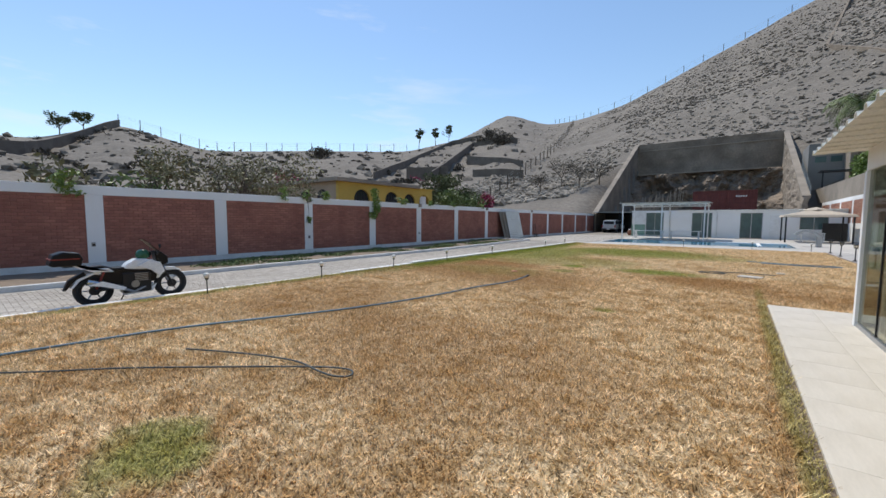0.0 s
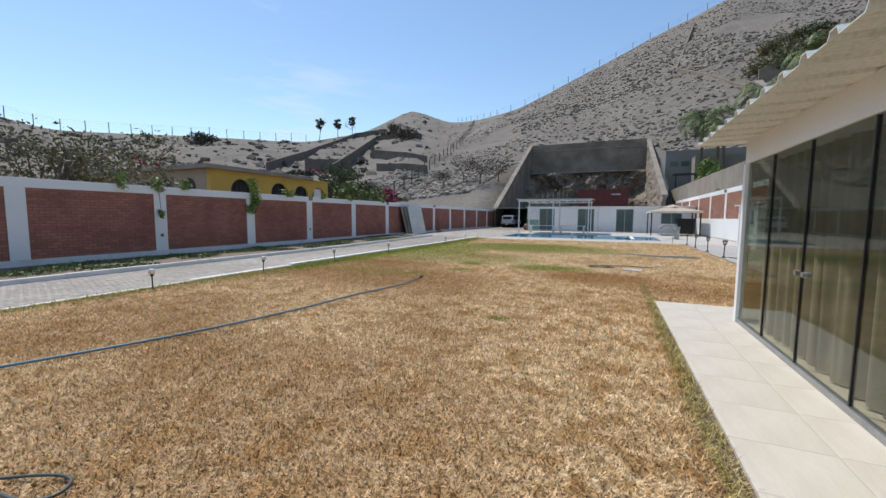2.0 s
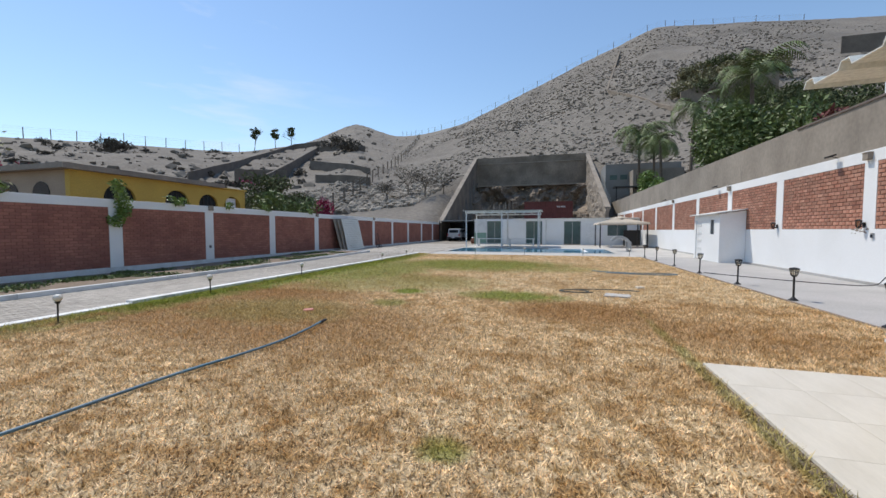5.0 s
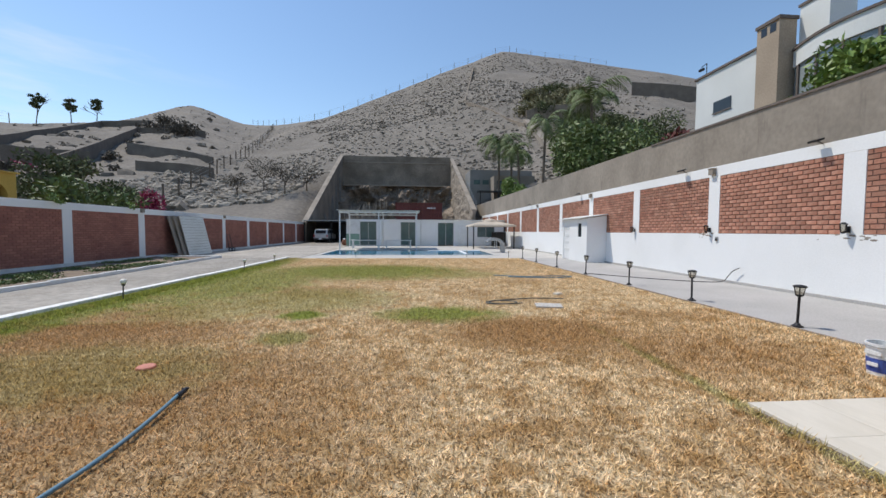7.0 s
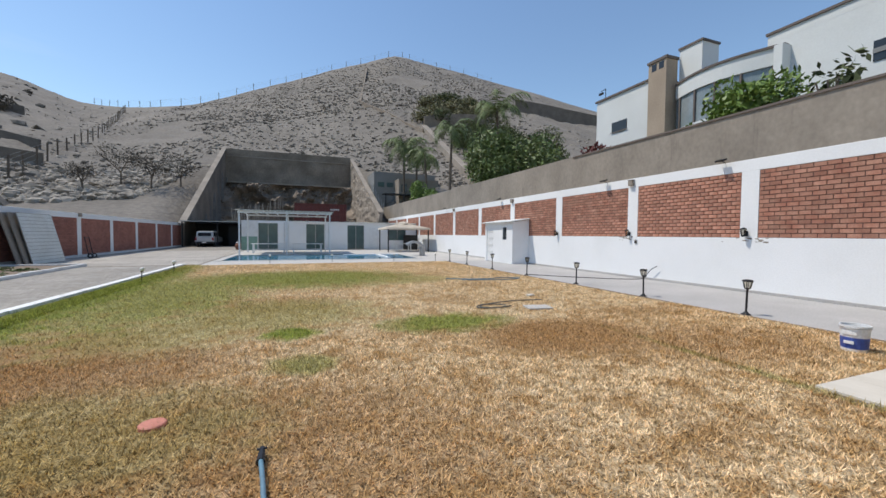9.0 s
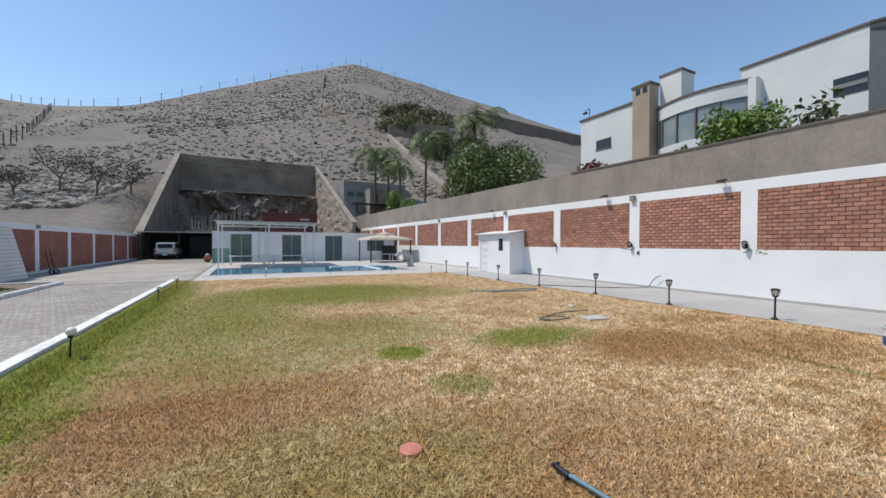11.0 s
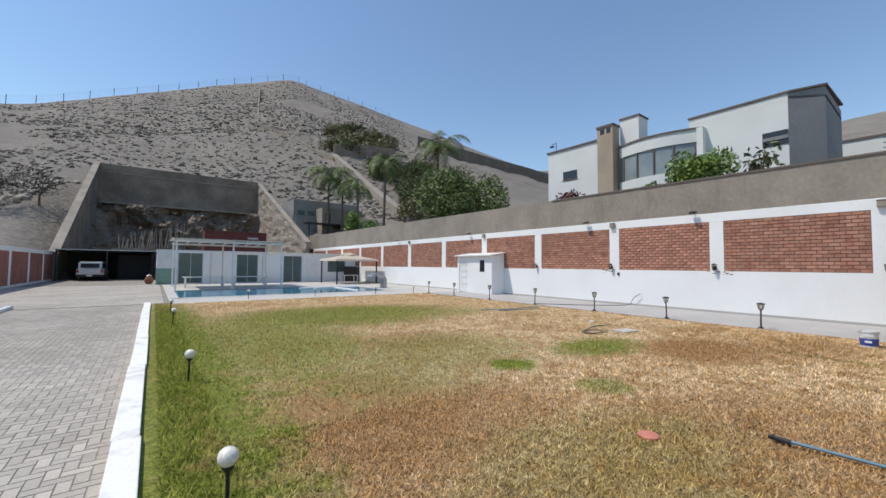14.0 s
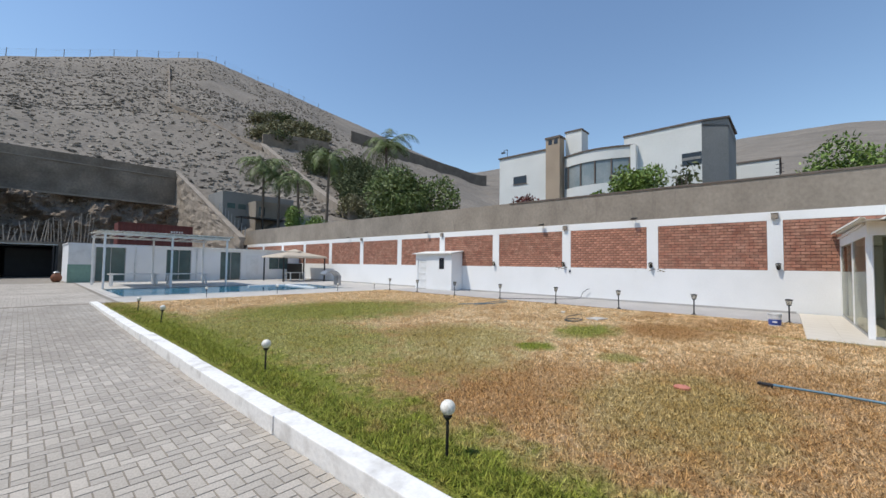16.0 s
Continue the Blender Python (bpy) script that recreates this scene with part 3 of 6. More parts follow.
# ---- retaining wall cut into the hill ----
RX0, RX1, RY = -16.5, 5.4, 85.0
ret = thing("retaining_wall", "tall grey sprayed-concrete retaining wall with sloping wings", "retaining wall", kind="structure")
bm = B()
box(bm, RX0, RY, 10.6, RX1, RY + 0.6, 16.75)
bmesh.ops.subdivide_edges(bm, edges=list(bm.edges), cuts=20, use_grid_fill=True)
for v in bm.verts:
    v.co.y += 0.18 * noise.noise(v.co * 0.5)
part("upper_wall", bm, CONCRETE_DARK, ret)
part("wall_cap", box(B(), RX0, RY - 0.12, 15.4, RX1, RY + 0.02, 15.55), CONCRETE, ret)
part("ledge", box(B(), RX0 + 0.4, RY - 1.6, 10.55, RX1, RY + 0.3, 10.8), CONCRETE, ret, "pale ledge over the rock face")
bm = B()
prism(bm, [(57.5, 2.4), (RY + 0.4, 16.9), (RY + 0.4, -0.5), (57.5, -0.5)], 0, RX0 - 0.5, RX0)
part("wing", bm, CONCRETE_DARK, ret)
bm = B()
prism(bm, [(57.4, 2.42), (RY + 0.5, 16.92), (RY + 0.5, 17.02), (57.4, 2.62)], 0, RX0 - 0.62, RX0 + 0.1)
part("wing_cap", bm, CONCRETE, ret, "pale sloping cap")
bm = B()
prism(bm, [(56, 4.3), (RY + 0.4, 16.6), (RY + 0.4, -0.5), (56, -0.5)], 0, RX1, RX1 + 0.5)
bmesh.ops.subdivide_edges(bm, edges=list(bm.edges), cuts=24, use_grid_fill=True)
for v in bm.verts:
    v.co.x += 0.25 * noise.fractal(v.co * 0.9, 0.8, 2.1, 3)
part("wing", bm, mat("pale_rubble", (0.37, 0.31, 0.25), (0.24, 0.20, 0.155), 0.97, 0.9, 5, 0.9, depth=0.12), ret, "rough rubble-faced wing")
bm = B()
prism(bm, [(56, 4.3), (RY + 0.4, 16.6), (RY + 0.4, 16.75), (56, 4.45)], 0, RX1 - 0.1, RX1 + 0.6)
part("wing_cap", bm, CONCRETE, ret)


def rock_face():
    nx, nz = 90, 50
    P = []
    for i in range(nx + 1):
        for j in range(nz + 1):
            x, z = RX0 + (RX1 - RX0) * i / nx, -0.5 + 11.1 * j / nz
            d = 2.2 * noise.fractal(Vector((x * 0.35, z * 0.35, 1)), 0.8, 2.1, 5) + 1.2 * (1 - j / nz) * 3
            u = (i / nx - 0.5) * 2
            edge = 6.5 * max(0, abs(u) - 0.82) / 0.18 * (1 - j / nz)
            P.append((x, RY - 0.8 - d - edge, z))
    idx = np.arange((nx + 1) * (nz + 1)).reshape(nx + 1, nz + 1)
    f = np.stack([idx[:-1, :-1], idx[1:, :-1], idx[1:, 1:], idx[:-1, 1:]], -1).reshape(-1, 4)
    ob = mesh_np("rock_face", P, f, ROCK)
    structure(ob, "rough cut rock face under the retaining wall", "rock")


ROCK = mat("cut_rock", (0.27, 0.215, 0.165), (0.15, 0.12, 0.09), 0.97, 0.45, 3, 0.8, depth=0.25)
rock_face()

# ---- garden room with tiled patio ----
PX, PY = 0.35, 8.93
patio = thing("patio", "cream tiled patio slab beside the dry lawn", "patio", kind="structure")
part("soil_gap", box(B(), PX - 0.09, -6, -0.3, PX + 0.02, PY - 0.02, 0.006), SOIL, patio, "strip of bare dark soil")
part("slab_body", box(B(), PX + 0.02, -6, -0.3, WALL_R - 0.1, PY - 0.02, 0.01), CEMENT, patio)
tile_data = None
ty = PY
row = 0
while ty > -5.5:
    tx = PX
    while tx < 6.9:
        if tx < 1.3 or ty > 7.9:
            t = blocks("tile", [(0, 0, 0, 0.2992, 0.2992, 0.0125)], PATIO, patio, (2, 1, 0.0006)) if tile_data is None else new("tile", tile_data)
            tile_data, t.parent = t.data, patio
            t.location = (tx + 0.3, ty - 0.3, 0.0225)
        tx += 0.6
    ty -= 0.6

GX, GY = 1.33, 7.85           # glass corner
house = thing("garden_room", "white garden room with frameless glass walls and curtains", "garden room")
part("floor_slab", box(B(), GX + 0.03, -5.9, 0.036, 7.1, GY - 0.03, 0.05), PATIO, house)
part("fascia", box(B(), GX - 0.03, -6, 2.36, GX + 0.12, GY + 0.03, 2.68), WHITE, house, bevel=0.006)
part("fascia", box(B(), GX + 0.12, GY - 0.12, 2.36, 7.1, GY + 0.03, 2.62), WHITE, house, bevel=0.006)
part("corner_post", box(B(), GX - 0.04, GY - 0.06, 0.036, GX + 0.05, GY + 0.05, 2.36), WHITE, house, bevel=0.006)
for x in (4.0, 7.02):
    part("post", box(B(), x, GY - 0.06, 0.036, x + 0.09, GY + 0.03, 2.36), WHITE, house, bevel=0.006)
for y in (6.85, 5.9, 4.9, 3.9, 2.9, 1.9, 0.9, -0.1, -1.1):
    part("mullion", box(B(), GX - 0.014, y - 0.009, 0.05, GX + 0.014, y + 0.009, 2.35), BLACK, house)
part("bottom_rail", box(B(), GX - 0.025, -5.9, 0.036, GX + 0.025, GY - 0.06, 0.10), STEEL, house, bevel=0.004)
part("bottom_rail", box(B(), GX + 0.05, GY - 0.025, 0.036, 7.02, GY + 0.025, 0.10), STEEL, house, bevel=0.004)
ys = [GY - 0.06, 6.85, 5.9, 4.9, 3.9, 2.9, 1.9, 0.9, -0.1, -1.1, -5.9]
for a, b in zip(ys, ys[1:]):
    p = part("pane", box(B(), GX - 0.005, b + 0.018, 0.1, GX + 0.005, a - 0.018, 2.36), GLASS, house)
    p.visible_shadow = False
for a, b in ((GX + 0.05, 2.6), (2.63, 4.0), (4.09, 5.5), (5.53, 7.02)):
    p = part("pane", box(B(), a, GY - 0.005, 0.1, b - 0.01, GY + 0.005, 2.36), GLASS, house)
    p.visible_shadow = False
for y in (5.82, 5.98):
    bm = B()
    rod(bm, (GX - 0.035, y, 1.02), (GX + 0.035, y, 1.02), 0.028, None, 14)
    part("door_knob", bm, STEEL, house, "round brushed steel knob", smooth=False)
part("rear_wall", box(B(), 7.0, -6, 0.02, 7.12, GY - 0.13, 2.36), WHITE, house)
part("room_ceiling", box(B(), GX + 0.13, -6, 2.38, 7.0, GY - 0.13, 2.42), WHITE, house)
CURTAIN = mat("cream_curtain", (0.50, 0.455, 0.36), (0.42, 0.38, 0.29), 0.9, 2, 40, 0.1)


def curtain(y0, y1, x, along_x=False, material=CURTAIN):
    n = int((y1 - y0) / 0.018)
    P, zz = [], (0.07, 0.8, 1.6, 2.33)
    for i in range(n + 1):
        u = y0 + (y1 - y0) * i / n
        fold = 0.075 * math.sin(u * 27 + 1.8 * math.sin(u * 4)) + 0.015 * math.sin(u * 71)
        for z in zz:
            d = x + fold * (0.75 + 0.1 * z)
            P.append((u, d, z) if along_x else (d, u, z))
    k = len(zz)
    f = [(i * k + j, (i + 1) * k + j, (i + 1) * k + j + 1, i * k + j + 1) for i in range(n) for j in range(k - 1)]
    return mesh_np("curtain", P, f, material, None, True)


for y0, y1 in ((5.95, 7.62), (3.4, 5.85), (0.8, 3.3), (-3, 0.7)):
    tagged(curtain(y0, y1, GX + 0.2), "pleated cream curtain hanging behind the glass", "curtain", "garden room curtains")

# corrugated canopy, higher at its outer edge
P = []
for i in range(36):
    y = GY + 0.22 - i * 0.39
    for dy, up in ((0.0, 0.0), (0.03, 0.055), (0.10, 0.055), (0.13, 0.0)):
        for x, z in ((0.72, 2.665), (7.2, 2.80)):
            P.append((x, y - dy, z + up))
N = len(P) // 2 - 1
can = mesh_np("canopy_sheet", P, [(2 * i, 2 * i + 1, 2 * i + 3, 2 * i + 2) for i in range(N)], SHEET, house)
sol = can.modifiers.new("thick", "SOLIDIFY")
sol.thickness = 0.01
part("canopy_edge", box(B(), 1.45, GY + 0.04, 2.62, 7.1, GY + 0.09, 2.665), WHITE_METAL, house)

# ---- lamps ----
def globe_lamp():
    t = thing("globe_lamp", "short black lawn lamp with a weathered milky globe", "garden lamp", group="globe lamps along the kerb")
    bm = B()
    rod(bm, (0, 0, -0.03), (0, 0, 0.33), 0.013, None, 8)
    part("post", bm, BLACK, t)
    bm = B()
    turned(bm, [(0.022, 0.305), (0.038, 0.33), (0.038, 0.345)], 12)
    part("collar", bm, BLACK, t)
    bm = B()
    turned(bm, [(0.035 + 0.0 if i in (0,) else 0.062 * math.sin(math.pi * (0.18 + 0.82 * i / 9)) + 0.001, 0.40 - 0.062 * math.cos(math.pi * (0.18 + 0.82 * i / 9))) for i in range(10)], 18)
    part("globe", bm, GLOBE, t, smooth=True)
    return t


gl0 = globe_lamp()
gl0.matrix_basis = pose(-9.08, 2.83, 0, 1.5, 0.5, 0)
for x, y, a, b in ((-9.08, 5.66, 1, 1.5), (-9.07, 8.4, -1, 1), (-9.07, 11.33, 1.2, -0.8), (-9.07, 14.78, -2, 1.5), (-9.05, 20.9, 1, 4), (-9.0, 24.0, 2, 2), (-9.1, -0.2, 0, 1), (-5.9, 28.3, 0, 0), (-2.8, 28.2, 2, 0), (0.6, 28.1, 0, 2), (3.1, 28.0, 0, 0)):
    copy_thing(gl0, pose(x, y, 0, a, b, 0))

LANTERN_GLASS = glass("lantern_glass", (0.75, 0.72, 0.66), 0.1, 0.1)


def lantern_lamp():
    t = thing("bollard_lamp", "black post lamp with a tapered glass lantern, beside the path", "garden lamp", group="post lamps along the path")
    bm = B()
    turned(bm, [(0.085, 0), (0.085, 0.012), (0.05, 0.03), (0.03, 0.06)], 14)
    part("base", bm, BLACK, t)
    bm = B()
    rod(bm, (0, 0, 0.03), (0, 0, 0.52), 0.02, None, 10)
    part("post", bm, BLACK, t)
    bm = B()
    turned(bm, [(0.03, 0.50), (0.055, 0.515), (0.058, 0.53)], 12)
    part("cup", bm, BLACK, t)
    bm = B()
    turned(bm, [(0.052, 0.53), (0.076, 0.655)], 12)
    part("lantern_glass", bm, LANTERN_GLASS, t, "clear tapered glass")
    for i in range(6):
        a = i * math.tau / 6
        bm = B()
        rod(bm, (0.056 * math.cos(a), 0.056 * math.sin(a), 0.53), (0.082 * math.cos(a), 0.082 * math.sin(a), 0.66), 0.006, None, 6)
        part("rib", bm, BLACK, t)
    bm = B()
    turned(bm, [(0.092, 0.655), (0.095, 0.675), (0.07, 0.69), (0.02, 0.70)], 12)
    part("cap", bm, BLACK, t)
    return t


ll0 = lantern_lamp()
ll0.matrix_basis = pose(3.68, 9.2, 0.005, 0, 0, 0)
for y, a in ((11.57, 1), (13.97, -1), (16.5, 0.5), (19.3, 1), (22.1, 0), (24.9, 1.5), (27.3, 0)):
    copy_thing(ll0, pose(3.74, y, 0.005, a, 0.6 * a, 40 * a))


def wall_lantern():
    t = thing("wall_lantern", "small black lantern fixed to a white wall post", "wall lamp", group="lanterns on the east wall")
    part("back_plate", box(B(), -0.02, -0.05, -0.09, 0.0, 0.05, 0.06), BLACK, t, bevel=0.004)
    bm = B()
    rod(bm, (-0.01, 0, -0.05), (-0.13, 0, -0.06), 0.012, None, 8)
    part("arm", bm, BLACK, t)
    bm = B()
    turned(bm, [(0.045, -0.07), (0.07, 0.10)], 4, (-0.13, 0, 0))
    part("lantern_glass", bm, LANTERN_GLASS, t)
    for i in range(4):
        a = i * math.tau / 4
        bm = B()
        rod(bm, (-0.13 + 0.05 * math.cos(a), 0.05 * math.sin(a), -0.08), (-0.13 + 0.078 * math.cos(a), 0.078 * math.sin(a), 0.11), 0.009, None, 6)
        part("rib", bm, BLACK, t)
    bm = B()
    turned(bm, [(0.095, 0.10), (0.095, 0.115), (0.03, 0.15)], 4, (-0.13, 0, 0))
    part("cap", bm, BLACK, t)
    bm = B()
    turned(bm, [(0.03, -0.11), (0.05, -0.07)], 8, (-0.13, 0, 0))
    part("foot", bm, BLACK, t)
    return t


wl0 = wall_lantern()
wl0.matrix_basis = pose(WALL_R - 0.016, 9.45, 1.66)
for y in (13.68, 17.72, 22.0, 26.3):
    copy_thing(wl0, pose(WALL_R - 0.016, y, 1.66))


def flood_light():
    t = thing("flood_light", "small black floodlight on a bracket over the brick panel", "floodlight", group="floodlights on the east wall")
    bm = B()
    rod(bm, (0, 0, 0), (-0.16, 0, 0.05), 0.012, None, 8)
    part("bracket", bm, BLACK, t)
    bm = B()
    prism(bm, [(-0.30, 0.06), (-0.12, 0.12), (-0.10, 0.08), (-0.28, 0.01)], 1, -0.12, 0.12)
    part("body", bm, BLACK, t, bevel=0.006)
    return t


fl0 = flood_light()
fl0.matrix_basis = pose(WALL_R, 14.32, 3.72)
for y in (18.9, 27.5, 36.8):
    copy_thing(fl0, pose(WALL_R, y, 3.72))


def junction():
    t = thing("junction_box", "grey weathered junction box on a wall post", "junction box", group="junction boxes")
    part("body", box(B(), -0.12, -0.1, -0.1, 0, 0.1, 0.1), CONCRETE, t, bevel=0.012)
    part("lid", box(B(), -0.135, -0.11, 0.09, 0.0, 0.11, 0.115), CONCRETE, t, bevel=0.006)
    return t


jb0 = junction()
jb0.matrix_basis = pose(WALL_R - 0.004, 9.53, 3.55)
for x, y, z, r in ((WALL_R - 0.004, 17.65, 3.55, 0), (WALL_R - 0.004, 26.2, 3.55, 0), (WALL_R - 0.004, 35.1, 3.55, 0), (WALL_L + 0.004, 18.6, 2.55, 180), (WALL_L + 0.004, 27.15, 2.55, 180), (WALL_L + 0.004, 36.0, 2.55, 180), (WALL_L + 0.004, 10.35, 2.55, 180)):
    copy_thing(jb0, pose(x, y, z, 0, 0, r))


def outlet():
    t = thing("wall_socket", "small grey electrical socket on a white post", "socket", group="wall sockets")
    part("box", box(B(), 0, -0.05, -0.07, 0.035, 0.05, 0.07), STEEL, t, bevel=0.006)
    part("cover", box(B(), 0.035, -0.04, -0.05, 0.045, 0.04, 0.02), BLACK, t, bevel=0.003)
    return t


so0 = outlet()
so0.matrix_basis = pose(WALL_L + 0.006, 2.4, 0.75)
for y in (10.35, 18.55):
    copy_thing(so0, pose(WALL_L + 0.006, y, 0.75))
copy_thing(so0, pose(WALL_R - 0.014, 17.4, 1.35, 0, 0, 180))

# ---- small things on the lawn ----
def tube(name, pts, r, material, label, category):
    cu = bpy.data.curves.new(name, "CURVE")
    cu.dimensions, cu.bevel_depth, cu.bevel_resolution, cu.resolution_u = "3D", r, 2, 8
    sp = cu.splines.new("NURBS")
    sp.points.add(len(pts) - 1)
    for p, q in zip(sp.points, pts):
        p.co = (*q, 1)
    sp.use_endpoint_u, sp.order_u = True, 3
    cu.materials.append(material)
    ob = new(name, cu)
    dg = bpy.context.evaluated_depsgraph_get()
    me = bpy.data.meshes.new_from_object(ob.evaluated_get(dg))
    bpy.data.objects.remove(ob)
    me.polygons.foreach_set("use_smooth", [True] * len(me.polygons))
    ob = new(name, me)
    return tagged(ob, label, category)


HOSE = mat("blue_hose", (0.12, 0.28, 0.38), (0.13, 0.15, 0.16), 0.5, 0.6, 60, 0.05)
HOSE_DARK = mat("dark_green_hose", (0.055, 0.075, 0.075), (0.08, 0.09, 0.085), 0.5, 3, 60, 0.05)
tube("garden_hose", [(-8.2, -4, 0.03), (-7.0, -1.2, 0.035), (-6.75, 0, 0.035), (-6.55, 1.4, 0.035), (-5.9, 2.8, 0.04), (-5.45, 4.0, 0.035), (-5.1, 5.6, 0.035), (-4.98, 7.1, 0.04), (-4.78, 7.9, 0.035), (-4.7, 8.7, 0.04), (-4.80, 9.42, 0.05)], 0.016, HOSE, "faded blue garden hose lying across the dry lawn", "hose")
tube("garden_hose", [(-8.4, -2.2, 0.03), (-6.0, -0.25, 0.03), (-5.3, 0.5, 0.035), (-4.66, 1.05, 0.03), (-4.0, 1.6, 0.03), (-3.36, 2.07, 0.03), (-3.15, 1.9, 0.03), (-3.4, 1.75, 0.035), (-4.2, 1.85, 0.03), (-5.4, 1.2, 0.03)], 0.010, HOSE_DARK, "thin dark green hose curled on the lawn", "hose")
tube("garden_hose", [(-0.3, 13.75, 0.03), (-0.75, 13.6, 0.03), (-1.15, 13.8, 0.03), (-0.85, 14.1, 0.035), (-0.3, 13.95, 0.03), (-0.55, 13.6, 0.04), (-1.0, 13.65, 0.04), (-1.0, 13.95, 0.04), (-0.4, 14.2, 0.03), (0.25, 14.35, 0.03), (0.8, 14.2, 0.03)], 0.012, HOSE_DARK, "thin dark hose in loose loops on the grass", "hose")
tube("garden_hose", [(0.2, 18.9, 0.03), (1.2, 18.3, 0.03), (2.4, 18.7, 0.03), (3.0, 18.3, 0.03), (1.8, 18.0, 0.03), (0.6, 18.4, 0.03)], 0.016, HOSE, "blue hose coiled on the lawn near the path", "hose")
tube("cable", [(3.9, 19.4, 0.02), (4.8, 18.2, 0.02), (6.2, 17.0, 0.02), (6.9, 16.7, 0.03), (7.08, 16.75, 0.2), (7.12, 16.6, 0.42), (7.14, 16.4, 0.5)], 0.012, BLACK, "black cable trailing over the path to the wall", "cable")
sprk = thing("hose_nozzle", "dark brass hose nozzle at the hose's end", "nozzle", (-4.8, 9.5, 0.04))
bm = B()
rod(bm, (0, -0.1, 0), (0, 0.06, 0.01), 0.03, 0.018, 10)
part("body", bm, BLACK, sprk)
bm = B()
rod(bm, (-0.032, 0.03, 0.02), (0.032, 0.03, 0.024), 0.008, None, 6)
part("lever", bm, BLACK, sprk)
bm = B()
turned(bm, [(0.095, -0.03), (0.095, 0.012), (0.085, 0.02), (0.03, 0.022)], 28)
lid = part("drain_lid", bm, mat("salmon_plastic", (0.58, 0.22, 0.15), (0.50, 0.18, 0.12), 0.6, 8, 60, 0.1))
lid.location = (-5.64, 10.28, 0.012)
tagged(lid, "round salmon-red plastic drain lid in the lawn", "drain lid")
sl = part("inspection_cover", box(B(), -0.27, -0.2, -0.04, 0.27, 0.2, 0.012), DECK, bevel=0.008)
sl.matrix_basis = pose(0.2, 13.5, 0.02, 0, 0, -12)
tagged(sl, "pale concrete inspection cover set in the grass", "cover")
sl2 = part("flat_stone", box(B(), -0.09, -0.07, -0.03, 0.09, 0.07, 0.03), PATIO, bevel=0.015)
sl2.matrix_basis = pose(0.95, 14.9, 0.02, 0, 0, 20)
tagged(sl2, "small pale flat stone on the dry grass", "stone")

bucket = thing("paint_bucket", "white plastic paint bucket with a blue label", "bucket", (2.5, 9.5, 0.0))
bm = B()
turned(bm, [(0.125, 0.0), (0.13, 0.01), (0.15, 0.33), (0.158, 0.335), (0.158, 0.36), (0.145, 0.36), (0.12, 0.05)], 24)
part("pail", bm, WHITE_METAL, bucket, smooth=False)
bm = B()
turned(bm, [(0.1345, 0.05), (0.1438, 0.20), (0.142, 0.20), (0.132, 0.05)], 24)
part("label_band", bm, mat("blue_label", (0.045, 0.075, 0.30), (0.06, 0.12, 0.42), 0.5, 9, 40, 0.0), bucket, "blue printed label")
for z, w in ((0.24, 0.075), (0.115, 0.05)):
    part("lettering", box(B(), -0.152, -w, z, -0.146 if z > .15 else -0.142, w, z + 0.04), WHITE_METAL, bucket)
bm = B()
ring(bm, (0, 0, 0.33), 0.163, 0.004, "z", 28, 6)
part("wire_handle", bm, STEEL, bucket)

# ---- tool shed ----
SX0, SX1, SY0, SY1 = 6.2, WALL_R - 0.02, 24.45, 27.6
shed = thing("tool_shed", "small whitewashed lean-to shed against the east wall", "shed")
bm = B()
prism(bm, [(SX0, 0), (SX1, 0), (SX1, 2.40), (SX0, 2.25)], 1, SY0, SY0 + 0.12)
part("end_wall", bm, WHITE, shed)
bm = B()
prism(bm, [(SX0, 0), (SX1, 0), (SX1, 2.40), (SX0, 2.25)], 1, SY1 - 0.12, SY1)
part("end_wall", bm, WHITE, shed)
for a in ((SY0 + 0.12, 0, 25.05, 2.25), (25.05, 0, 25.5, 1.3), (25.05, 2.0, 25.5, 2.25), (25.5, 0, 26.6, 2.25), (26.6, 2.0, 27.4, 2.25), (27.4, 0, SY1 - 0.12, 2.25)):
    part("front_wall", box(B(), SX0, a[0], a[1], SX0 + 0.12, a[2], a[3]), WHITE, shed)
bm = B()
prism(bm, [(SX0 - 0.2, 2.25), (SX1, 2.43), (SX1, 2.48), (SX0 - 0.2, 2.30)], 1, SY0 - 0.12, SY1 + 0.12)
part("roof", bm, WHITE_OLD, shed)
win = part("window", box(B(), SX0 + 0.03, 25.05, 1.3, SX0 + 0.06, 25.5, 2.0), WINDOW, shed, "dark window pane")
part("window_frame", box(B(), SX0 - 0.01, 25.03, 1.28, SX0 + 0.03, 25.06, 2.02), WHITE_METAL, win)
dr = part("door", box(B(), SX0 + 0.04, 26.6, 0.02, SX0 + 0.08, 27.4, 2.0), WHITE_METAL, shed, bevel=0.004)
for z in (0.5, 0.9, 1.3, 1.7):
    part("louvre", box(B(), SX0 + 0.02, 26.7, z, SX0 + 0.045, 27.3, z + 0.12), WHITE_OLD, dr, bevel=0.004)

